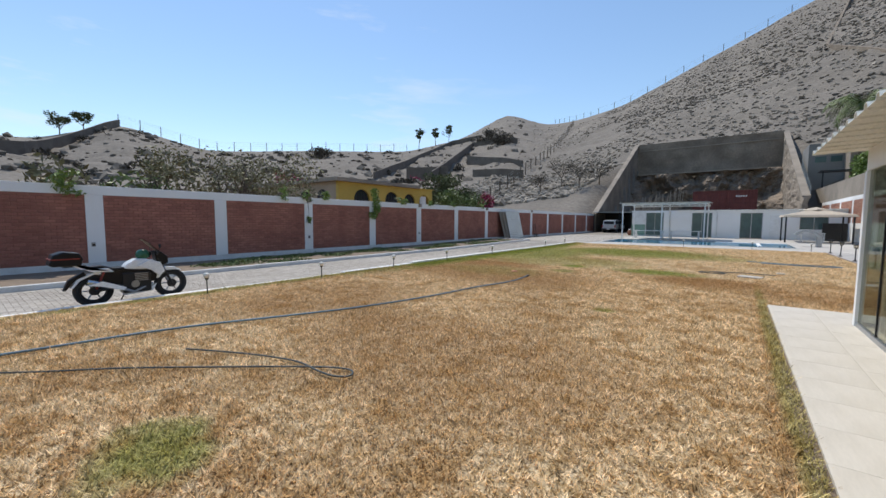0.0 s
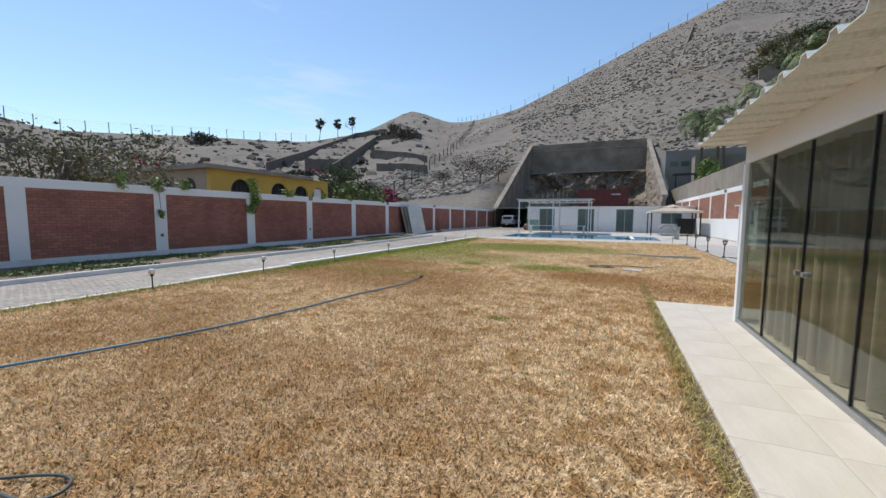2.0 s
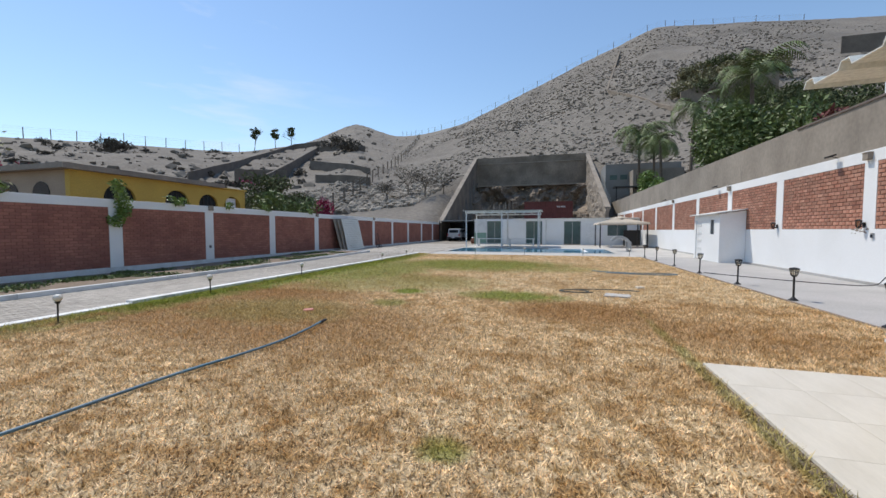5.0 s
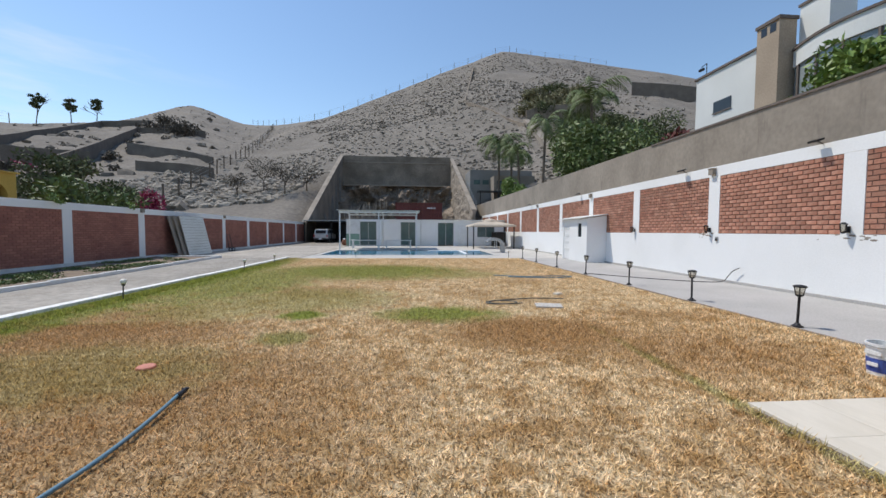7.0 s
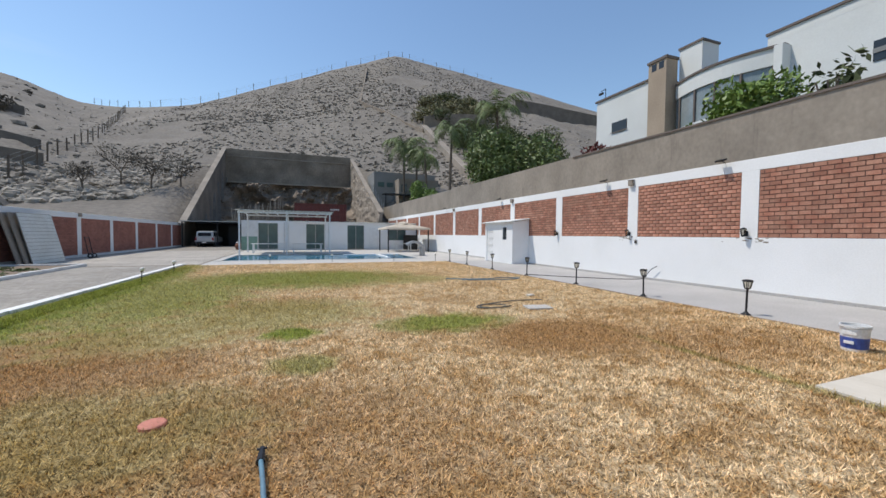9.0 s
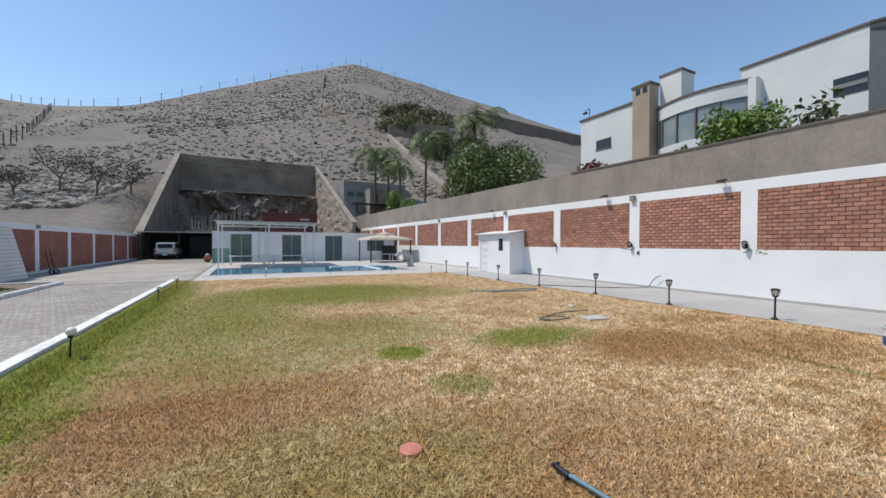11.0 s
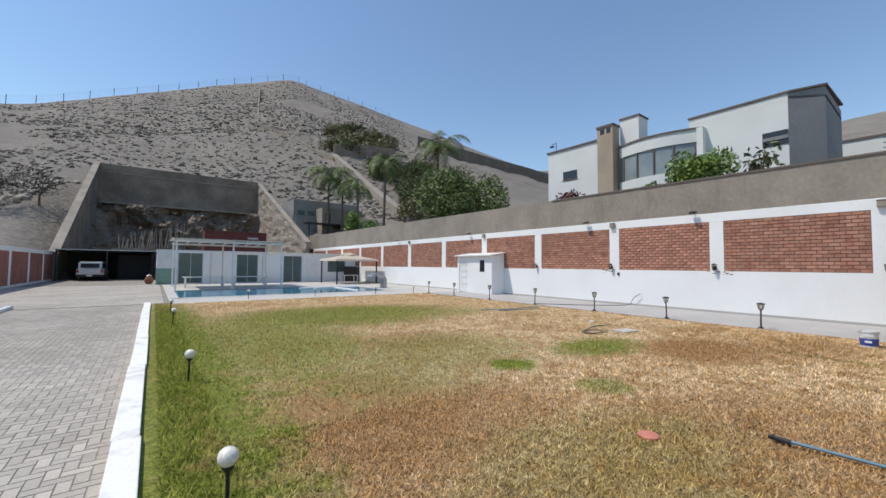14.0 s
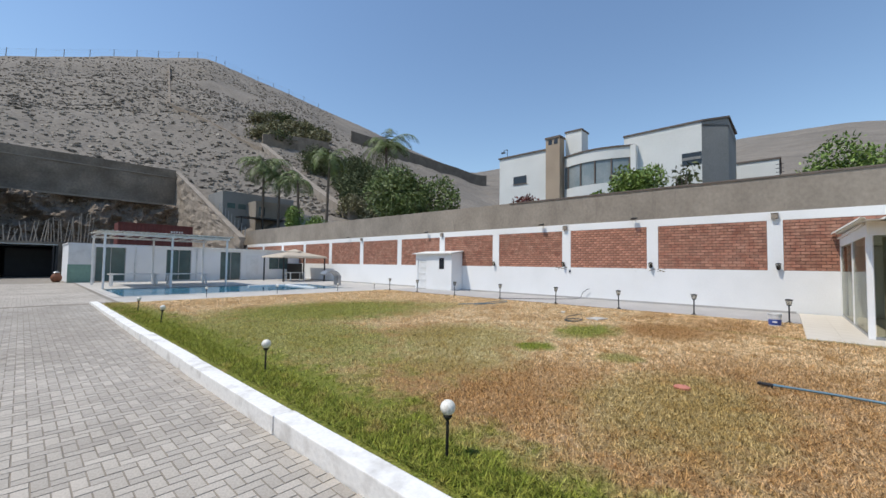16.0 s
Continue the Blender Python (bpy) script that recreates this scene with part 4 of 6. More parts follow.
# ---- pool ----
WATER = bpy.data.materials.new("pool_water")
WATER.use_nodes = True
wb = WATER.node_tree.nodes["Principled BSDF"]
wb.inputs["Base Color"].default_value, wb.inputs["Roughness"].default_value = (0.035, 0.16, 0.25, 1), 0.12
wb.inputs["Specular IOR Level"].default_value = 0.15
wnz, wbp = WATER.node_tree.nodes.new("ShaderNodeTexNoise"), WATER.node_tree.nodes.new("ShaderNodeBump")
wnz.inputs["Scale"].default_value = 4
wbp.inputs["Strength"].default_value, wbp.inputs["Distance"].default_value = 0.25, 0.05
WATER.node_tree.links.new(wnz.outputs["Fac"], wbp.inputs["Height"])
WATER.node_tree.links.new(wbp.outputs["Normal"], wb.inputs["Normal"])
POOL_TILE = mat("blue_pool_tile", (0.12, 0.30, 0.44), (0.08, 0.22, 0.34), 0.3, 6, 40, 0.0)
pool = thing("swimming_pool", "blue tiled swimming pool with still water", "pool", kind="structure")
part("basin", box(B(), POOL[0], POOL[1], -0.5, POOL[2], POOL[3], -0.1), POOL_TILE, pool)
part("water", box(B(), POOL[0] + 0.005, POOL[1] + 0.005, -0.1, POOL[2] - 0.005, POOL[3] - 0.005, -0.012), WATER, pool)
for a in ((POOL[0] - 0.02, POOL[1] - 0.28, POOL[2] + 0.3, POOL[1] + 0.02), (POOL[0] - 0.28, POOL[1] - 0.28, POOL[0] + 0.02, POOL[3] + 0.25), (POOL[0] - 0.02, POOL[3] - 0.02, POOL[2] + 0.3, POOL[3] + 0.25), (POOL[2] - 0.02, POOL[1], POOL[2] + 0.28, POOL[3])):
    part("coping", box(B(), a[0], a[1], 0.003, a[2], a[3], 0.016), DECK, pool, bevel=0.004)
part("pool_bench", box(B(), -1.4, 35.3, -0.3, 2.7, 35.6, 0.05), WHITE, pool, bevel=0.012)
part("spa_rim", box(B(), 1.0, 31.4, -0.3, 1.2, 35.3, 0.05), WHITE, pool, bevel=0.012)
casc = thing("pool_cascade", "curved grey metal waterfall spout at the pool's end", "waterfall spout", (3.0, 33.6, 0))
bm = B()
outl = [(0.75 - 0.75 * math.cos(a), 0.35 + 0.75 * math.sin(a)) for a in [radians(20 + 15 * i) for i in range(9)]]
inn = [(0.75 - 0.60 * math.cos(a), 0.35 + 0.60 * math.sin(a)) for a in [radians(20 + 15 * i) for i in range(9)]]
pr = [(-x + 1.2, z) for x, z in outl] + [(-x + 1.2, z) for x, z in inn[::-1]]
prism(bm, pr, 1, -0.35, 0.35)
part("spout", bm, STEEL, casc)
part("column", box(B(), 0.95, -0.3, 0.0, 1.2, 0.3, 0.7), STEEL, casc, bevel=0.02)

# ---- pool house ----
FY = 45.5
ph = thing("pool_house", "low white pool house with glazed doors and a tiled eave", "pool house")
opens = [(-7.94, -6.25, 0.06, 2.5), (-3.78, -2.08, 0.06, 2.46), (0.08, 1.75, 0.06, 2.42), (4.25, 6.1, 0.95, 2.35)]
xs = -9.3
for a, b, z0, z1 in opens:
    part("front_wall", box(B(), xs, FY, 0, a, FY + 0.2, 2.66), WHITE_OLD if xs < -9 else WHITE, ph)
    part("lintel", box(B(), a, FY, z1, b, FY + 0.2, 2.66), WHITE, ph)
    if z0 > 0.1:
        part("sill_wall", box(B(), a, FY, 0, b, FY + 0.2, z0), WHITE, ph)
    dd = part("glazed_door" if z0 < 0.1 else "window", box(B(), a, FY + 0.08, max(z0, 0), b, FY + 0.12, z1), GLASS_GREEN, ph, "dark green-tinted glass")
    for x in (a, (a + b) / 2 - 0.02, b - 0.05):
        part("stile", box(B(), x, FY + 0.05, z0, x + 0.05, FY + 0.081, z1), STEEL, dd)
    xs = b
part("front_wall", box(B(), xs, FY, 0, 7.2, FY + 0.2, 2.66), WHITE, ph)
part("side_wall", box(B(), -9.3, FY + 0.2, 0, -9.1, 51, 2.66), WHITE, ph)
part("rear_wall", box(B(), -9.1, 50.8, 0, 7.2, 51, 2.66), WHITE, ph)
part("flat_roof", box(B(), -9.35, FY + 0.02, 2.66, 7.2, 51.05, 2.74), WHITE_OLD, ph)
dr = part("door", box(B(), 2.2, FY - 0.03, 0.02, 3.25, FY - 0.002, 2.2), WHITE_METAL, ph, "plain white door", bevel=0.004)
for z in (0.3, 1.2):
    part("door_panel", box(B(), 2.35, FY - 0.042, z, 3.1, FY - 0.03, z + 0.75), WHITE_METAL, dr, bevel=0.004)
for a, b in ((-9.32, -7.96), (-6.23, -3.8)):
    part("green_dado", box(B(), a, FY - 0.012, 0, min(b, -8.0), FY - 0.002, 1.25), mat("sea_green_paint", (0.22, 0.36, 0.29), None, 0.7, 2, 20, 0.1), ph) if a < -9 else None
N = 180
P = []
for i in range(N + 1):
    x = -5.0 + i * (12.2 / N)
    wv = 0.035 * abs(math.sin(i * math.pi / 5))
    P += [(x, FY - 0.16, 2.63 + wv), (x, FY + 1.4, 2.72 + wv)]
ev = mesh_np("tile_eave", P, [(2 * i, 2 * i + 1, 2 * i + 3, 2 * i + 2) for i in range(N)], SHEET, ph)
ev.modifiers.new("thick", "SOLIDIFY").thickness = 0.03
for x in (-6.0, -2.0):
    bm = B()
    rod(bm, (x + 0.3, FY - 0.06, 0.02), (x + 0.3, FY - 0.06, 2.6), 0.05, None, 10)
    part("downpipe", bm, WHITE_OLD, ph)

# ---- pergola ----
pg = thing("pergola", "white steel pergola with a corrugated roof beside the pool", "pergola")
QX0, QX1, QY0, QY1 = -8.5, -2.1, 36.9, 42.0
for x in (-8.4, -5.3, -2.25):
    for y in (QY0 + 0.1, QY1 - 0.1):
        part("post", box(B(), x - 0.05, y - 0.05, 0.0, x + 0.05, y + 0.05, 2.98), WHITE_METAL, pg, bevel=0.008)
for y in (QY0 + 0.1, QY1 - 0.1):
    part("beam", box(B(), QX0, y - 0.06, 2.98, QX1, y + 0.06, 3.1), WHITE_METAL, pg, bevel=0.008)
for i in range(9):
    x = QX0 + 0.1 + i * (QX1 - QX0 - 0.2) / 8
    part("rafter", box(B(), x - 0.03, QY0 - 0.2, 3.1, x + 0.03, QY1 + 0.2, 3.16), WHITE_METAL, pg)
P = []
for i in range(151):
    x = QX0 - 0.15 + i * (QX1 - QX0 + 0.3) / 150
    wv = 0.02 * math.sin(i * math.tau / 5)
    P += [(x, QY0 - 0.3, 3.19 + wv), (x, QY1 + 0.3, 3.27 + wv)]
rf = mesh_np("roof_sheet", P, [(2 * i, 2 * i + 1, 2 * i + 3, 2 * i + 2) for i in range(150)], SHEET, pg, True)
rf.modifiers.new("thick", "SOLIDIFY").thickness = 0.012


def long_table(x0, x1, y):
    t = thing("long_table", "long white table with square legs under the pergola", "table", (x0, y, 0), group="tables under the pergola")
    part("tabletop", box(B(), 0, -0.4, 0.70, x1 - x0, 0.4, 0.75), WHITE_METAL, t, bevel=0.01)
    for x in (0.15, x1 - x0 - 0.15):
        for yy in (-0.3, 0.3):
            part("leg", box(B(), x - 0.05, yy - 0.05, 0.0, x + 0.05, yy + 0.05, 0.70), WHITE_METAL, t, bevel=0.006)
    part("stretcher", box(B(), 0.2, -0.03, 0.25, x1 - x0 - 0.2, 0.03, 0.31), WHITE_METAL, t)
    return t


long_table(-7.9, -5.4, 39.6)
long_table(-5.0, -2.6, 39.6)

# ---- gazebo ----
CANVAS = mat("beige_canvas", (0.52, 0.45, 0.36), (0.46, 0.39, 0.31), 0.9, 2, 60, 0.1)
gz = thing("gazebo", "beige canvas gazebo on dark posts over a patio table", "gazebo", (4.75, 41.5, 0))
w = 1.95
for x in (-w + 0.1, w - 0.1):
    for y in (-w + 0.1, w - 0.1):
        part("post", box(B(), x - 0.05, y - 0.05, 0, x + 0.05, y + 0.05, 2.12), BLACK, gz, bevel=0.008)
bm = B()
lo = [bm.verts.new(p) for p in ((-w - 0.1, -w - 0.1, 2.0), (w + 0.1, -w - 0.1, 2.0), (w + 0.1, w + 0.1, 2.0), (-w - 0.1, w + 0.1, 2.0))]
mi = [bm.verts.new(p) for p in ((-w, -w, 2.16), (w, -w, 2.16), (w, w, 2.16), (-w, w, 2.16))]
hi = [bm.verts.new(p) for p in ((-0.5, -0.5, 2.52), (0.5, -0.5, 2.52), (0.5, 0.5, 2.52), (-0.5, 0.5, 2.52))]
for i in range(4):
    j = (i + 1) % 4
    bm.faces.new((lo[i], lo[j], mi[j], mi[i]))
    bm.faces.new((mi[i], mi[j], hi[j], hi[i]))
cv = part("canopy", bm, CANVAS, gz)
cv.modifiers.new("thick", "SOLIDIFY").thickness = 0.012
bm = B()
turned(bm, [(0.85, 2.53), (0.8, 2.58), (0.05, 2.78)], 4)
part("vent_cap", bm, CANVAS, gz)
pt = thing("patio_table", "white metal patio table under the gazebo", "table", (4.6, 41.0, 0))
part("tabletop", box(B(), -0.7, -0.45, 0.7, 0.7, 0.45, 0.75), WHITE_METAL, pt, bevel=0.01)
for x in (-0.62, 0.62):
    for y in (-0.38, 0.38):
        part("leg", box(B(), x - 0.035, y - 0.035, 0, x + 0.035, y + 0.035, 0.7), WHITE_METAL, pt)
part("wall_screen", box(B(), 5.6, 44.6, 0, 7.1, 44.7, 1.5), BLACK, None)
tagged(bpy.data.objects["wall_screen"], "dark screen panel standing beside the gazebo", "screen")

# ---- carport, truck, clutter ----
cp = thing("carport", "dark open carport with a thin flat roof", "carport")
part("roof", box(B(), -16.6, 56.0, 2.80, -9.35, 63, 2.88), STEEL, cp)
for x in (-16.4, -13.0, -9.6):
    part("post", box(B(), x - 0.05, 56.1, -0.01, x + 0.05, 56.2, 2.80), BLACK, cp)
# inner walls coloured near-black in place of the shade under the roof
part("rear_wall", box(B(), -16.5, 62.6, -0.3, -9.3, 62.9, 2.78), INTERIOR_SHADE, cp)
part("side_wall", box(B(), -9.45, 56.2, -0.3, -9.3, 62.6, 2.78), INTERIOR_SHADE, cp)
part("store_front", box(B(), -12.4, 59.5, 0.0, -9.5, 59.6, 2.5), INTERIOR_SHADE, cp)

PAINT = mat("silver_car_paint", (0.55, 0.55, 0.54), (0.5, 0.5, 0.49), 0.3, 3, 80, 0.0, 0.3)


def pickup(at, turn):
    """The tail points to -y."""
    t = thing("pickup_truck", "silver double-cab pickup truck parked at the carport, tail out", "truck", at, turn)
    bm = B()
    prism(bm, [(-2.6, 0.55), (-2.6, 1.08), (-1.0, 1.10), (2.3, 1.08), (2.62, 0.95), (2.65, 0.5)], 0, -0.9, 0.9)
    part("body", bm, PAINT, t, bevel=0.04)
    bm = B()
    prism(bm, [(-2.5, 1.08), (-2.35, 1.68), (-1.0, 1.78), (0.6, 1.76), (1.35, 1.09)], 0, -0.78, 0.78)
    cab = part("cab", bm, PAINT, t, "cab with a matching canopy over the bed", bevel=0.05)
    part("rear_window", box(B(), -0.62, -2.56, 1.2, 0.62, -2.40, 1.58), WINDOW, cab, bevel=0.02)
    for sx in (-1, 1):
        for y0, y1 in ((-2.0, -1.1), (-0.9, -0.1), (0.0, 0.85)):
            part("side_window", box(B(), min(sx * 0.77, sx * 0.795), y0, 1.2, max(sx * 0.77, sx * 0.795), y1, 1.6), WINDOW, cab)
        part("tail_light", box(B(), sx * 0.8 - 0.08, -2.64, 0.75, sx * 0.8 + 0.08, -2.58, 1.05), mat("red_lens", (0.35, 0.02, 0.02), None, 0.2, 5, 20, 0), t)
        for y in (-1.6, 1.65):
            wh = part("wheel", ring(B(), (0, 0, 0), 0.27, 0.1, "y", 24, 8, 1.2), RUBBER, t)
            wh.matrix_basis = pose(sx * 0.78, y, 0.37, 0, 0, 90)
            bm = B()
            rod(bm, (0, -0.09, 0), (0, 0.09, 0), 0.2, None, 16)
            part("rim", bm, STEEL, wh)
    part("tailgate", box(B(), -0.72, -2.64, 0.62, 0.72, -2.6, 1.06), PAINT, t, bevel=0.012)
    part("bumper", box(B(), -0.88, -2.78, 0.42, 0.88, -2.6, 0.6), BLACK, t, bevel=0.02)
    part("number_plate", box(B(), -0.2, -2.80, 0.46, 0.2, -2.782, 0.57), WHITE_METAL, t)
    return t


pickup((-14.0, 57.2, -0.008), 0)
pot = thing("clay_pot", "brown clay oven pot beside the pool house", "pot", (-9.75, 47.0, -0.01))
pot.scale = (0.75, 0.75, 0.75)
bm = B()
turned(bm, [(0.2, 0), (0.36, 0.2), (0.40, 0.45), (0.30, 0.72), (0.2, 0.82), (0.24, 0.88), (0.15, 0.88)], 18)
part("body", bm, mat("clay", (0.22, 0.09, 0.05), None, 0.8, 6, 40, 0.2), pot, smooth=True)
bm = B()
turned(bm, [(0.26, 0.88), (0.2, 0.95), (0.05, 0.99), (0.04, 1.05)], 16)
part("lid", bm, STEEL, pot)

# panels leaning on the west wall
for i in range(3):
    t = thing("leaning_panel", "weathered grey slatted metal panel leaning on the brick wall", "panel", (-15.75 + 0.12 * i, 29.1 + 0.25 * i, 0.0), group="panels on the west wall")
    t.matrix_basis = pose(-16.05 + 0.13 * i, 29.0 + 0.25 * i, 0.0, 0, -15 + i, 0)
    part("frame", box(B(), -0.02, 0, 0.0, 0.0, 2.6, 2.45), CONCRETE, t)
    for j in range(14):
        part("slat", box(B(), 0.0, 0.02, 0.03 + j * 0.172, 0.02, 2.58, 0.185 + j * 0.172), SHEET if i == 2 else CONCRETE, t)
tr = thing("hand_trolley", "black steel hand trolley standing by the brick wall", "trolley", (-15.9, 35.0, 0))
for y in (-0.25, 0.25):
    bm = B()
    rod(bm, (0, y, 0.1), (-0.2, y, 1.25), 0.02, None, 8)
    part("upright", bm, BLACK, tr)
    part("wheel", ring(B(), (0.05, y, 0.14), 0.11, 0.03, "y", 18, 6), RUBBER, tr)
for z in (0.3, 0.7, 1.2):
    bm = B()
    rod(bm, (-0.18 * z, -0.25, z), (-0.18 * z, 0.25, z), 0.016, None, 8)
    part("crossbar", bm, BLACK, tr)
part("toe_plate", box(B(), 0, -0.25, 0.02, 0.3, 0.25, 0.035), BLACK, tr)

# container and timber on the terrace behind the pool house
con = thing("shipping_container", "rust-red corrugated shipping container above the pool house", "container", (-4.9, 60, 2.95))
part("platform", box(B(), -0.3, -0.2, -2.9, 6.9, 3, 0.0), CONCRETE_DARK, con)
P = []
for i in range(121):
    x = 6.6 * i / 120
    d = 0.035 if (i // 3) % 2 else 0.0
    P += [(x, d, 0.1), (x, d, 2.5)]
ff = mesh_np("front_panel", P, [(2 * i, 2 * i + 2, 2 * i + 3, 2 * i + 1) for i in range(120)], RUST, con)
part("body", box(B(), 0, 0.04, 0.02, 6.6, 2.5, 2.55), RUST, con)
for z in (0.0, 2.48):
    part("rail", box(B(), -0.02, -0.04, z, 6.62, 0.04, z + 0.12), RUST, con)
for x in (0, 2.6, 3.4, 6.5):
    part("corner_post", box(B(), x - 0.02, -0.05, 0.0, x + 0.1, 0.04, 2.58), RUST, con)
for i in range(5):
    part("painted_mark", box(B(), 4.5 + i * 0.24, -0.045, 1.75, 4.66 + i * 0.24, -0.041, 1.95), WHITE_OLD, con)
part("terrace", box(B(), -13.2, 63.2, -0.5, -5.3, 68, 3.3), CONCRETE_DARK, None)
structure(bpy.data.objects["terrace"], "rough concrete terrace behind the pool house", "terrace")
for i in range(26):
    bm = B()
    x = -12.6 + i * 0.24
    h = 1.2 + 2.0 * (i / 26) + random.uniform(-0.3, 0.4)
    rod(bm, (0, 0, 0), (random.uniform(-0.35, 0.35), random.uniform(0.1, 0.5), h), 0.05, 0.03, 6)
    ob = part("timber_pole", bm, mat("weathered_timber", (0.36, 0.31, 0.25), None, 0.95, 5, 40, 0.3) if i == 0 else bpy.data.materials["weathered_timber"])
    ob.location = (x, 63.6 + random.uniform(0, 0.5), 3.3)
    tagged(ob, "weathered grey timber pole leaning in a stack", "pole", "timber poles")

# scuffed patches of bare cement round two lanterns
for y, w in ((13.75, 0.6), (17.9, 0.3)):
    for k in range(16):
        bm = B()
        a, b = random.uniform(-w, w), random.uniform(-0.1, 0.05)
        turned(bm, [(random.uniform(0.015, 0.05), 0.0), (0.012, 0.0015)], 7)
        ob = part("paint_scuff", bm, CONCRETE)
        ob.matrix_basis = pose(WALL_R - 0.0135, y + a, 1.50 + b, 0, -90, 0) @ Matrix.Diagonal((0.5, 1.6, 1, 1))
        tagged(ob, "grey scuff of bare cement on the white wall", "scuff", "paint scuffs")

# ---- foliage tools ----
rng = np.random.default_rng(7)


def leaves(name, blobs, n, size, material, parent=None, shell=0.55, droop=0.0):
    """Many small pointed leaves round uneven clumps (centre, radii)."""
    blobs = np.asarray(blobs, dtype=float)
    vol = blobs[:, 3] * blobs[:, 4] * blobs[:, 5]
    pick = rng.choice(len(blobs), n, p=vol / vol.sum())
    d = rng.normal(size=(n, 3))
    d /= np.linalg.norm(d, axis=1)[:, None]
    r = shell + (1.12 - shell) * rng.random(n) ** 0.7
    c = blobs[pick, :3] + d * blobs[pick, 3:6] * r[:, None]
    a = rng.normal(size=(n, 3)) + d * 0.6
    a[:, 2] -= droop
    a /= np.linalg.norm(a, axis=1)[:, None]
    b = np.cross(a, rng.normal(size=(n, 3)))
    b /= np.linalg.norm(b, axis=1)[:, None]
    s = size * (0.6 + 0.8 * rng.random(n))[:, None]
    v = np.stack([c - a * s, c + b * s * 0.42, c + a * s, c - b * s * 0.42], 1).reshape(-1, 3)
    return mesh_np(name, v, np.arange(4 * n).reshape(n, 4), material, parent)


def limbs(bm, p, way, length, r, depth):
    p = Vector(p)
    e = p + way * length
    rod(bm, p, e, r, r * 0.65, 6)
    if depth:
        for _ in range(3):
            w = (way + Vector([random.uniform(-0.75, 0.75) for _ in range(3)])).normalized()
            limbs(bm, p + way * length * random.uniform(0.65, 1.0), w, length * random.uniform(0.55, 0.8), r * 0.6, depth - 1)


def tree(name, label, at, height, spread, n, size, material, clumps=9, trunk=0.16, thin=0.55, category="tree", group=""):
    t = thing(name, label, category, at, group=group)
    bm = B()
    limbs(bm, (0, 0, -0.3), Vector((random.uniform(-0.1, 0.1), random.uniform(-0.1, 0.1), 1)).normalized(), height * 0.45, trunk, 3)
    part("trunk", bm, BARK, t)
    bl = []
    for _ in range(clumps):
        a, q = random.uniform(0, math.tau), math.sqrt(random.random())
        rr = spread * random.uniform(0.28, 0.5)
        bl.append((spread * q * 0.75 * math.cos(a), spread * q * 0.75 * math.sin(a), height * random.uniform(0.5, 0.92), rr, rr, rr * random.uniform(0.5, 0.85)))
    leaves("crown", bl, n, size, material, t, thin)
    return t


def bush(label, at, rx, ry, rz, n, size, material, group=""):
    t = thing("bush", label, "bush", at, group=group)
    bl = []
    for _ in range(10):
        a, q = random.uniform(0, math.tau), math.sqrt(random.random()) * 0.7
        k = random.uniform(0.35, 0.55)
        bl.append((rx * q * math.cos(a), ry * q * math.sin(a), rz * random.uniform(0.3, 0.75), rx * k, ry * k, rz * k * 0.8))
    bm = B()
    for _ in range(6):
        rod(bm, (0, 0, -0.2), (random.uniform(-rx, rx) * 0.5, random.uniform(-ry, ry) * 0.5, rz * 0.7), 0.05, 0.02, 5)
    part("stems", bm, BARK, t)
    leaves("crown", bl, n, size, material, t, 0.5)
    return t


def palm(at, height, length, fronds, lean=0.0):
    t = thing("palm_tree", "tall palm with arching feathered fronds behind the cement wall", "palm", at, group="palms beyond the wall")
    bm = B()
    k = 8
    for i in range(k):
        a, b = i / k, (i + 1) / k
        rod(bm, (lean * a * a, 0, height * a - 0.3), (lean * b * b, 0, height * b - 0.3 + 0.05), 0.2 - 0.07 * a, 0.2 - 0.07 * b, 9)
    part("trunk", bm, BARK, t)
    V, F = [], []
    top = Vector((lean, 0, height - 0.3))
    for i in range(fronds):
        az = i * 2.4 + random.uniform(-0.2, 0.2)
        up = random.uniform(-0.15, 1.25)
        h = Vector((math.cos(az), math.sin(az), 0))
        side = Vector((-math.sin(az), math.cos(az), 0))
        L = length * random.uniform(0.8, 1.1)
        p, prev = top.copy(), None
        ang = up
        for j in range(26):
            u = j / 25
            ang -= 0.085 * (0.6 + u)
            step = (h * math.cos(ang) + Vector((0, 0, 1)) * math.sin(ang)) * (L / 26)
            q = p + step
            w = L * 0.26 * math.sin(math.pi * min(0.96, 0.12 + u * 0.88)) ** 0.7
            for sgn in (-1, 1):
                tip = p + side * sgn * w * 0.85 + step.normalized() * w * 0.5 + Vector((0, 0, -w * random.uniform(0.35, 0.75)))
                b0 = len(V)
                V += [p, p + step * 0.7, tip]
                F.append((b0, b0 + 1, b0 + 2))
            p = q
    mesh_np("crown", [tuple(v) for v in V], F, LEAF_DRY if fronds < 12 else LEAF, t)
    return t


# ---- planting beyond the east wall ----
def zland(x, y):
    return max(land_xy(x, y), 2.0)


palm((10.3, 62, zland(10.3, 62) - 1), 16.0 - zland(10.3, 62), 4.6, 26)
palm((11.8, 60.5, zland(11.8, 60) - 1), 14.6 - zland(11.8, 60), 4.2, 22)
palm((12.8, 50, 3.0), 11.8, 3.8, 18, 0.3)
palm((10.9, 53, 3.0), 9.0, 3.4, 13, -0.3)
palm((14.2, 40.5, 3.0), 11.2, 4.3, 20, -0.2)
bush("dense glossy green shrub spilling over the cement wall", (11.2, 33.5, 4.6), 2.9, 4.2, 4.6, 9000, 0.17, LEAF)
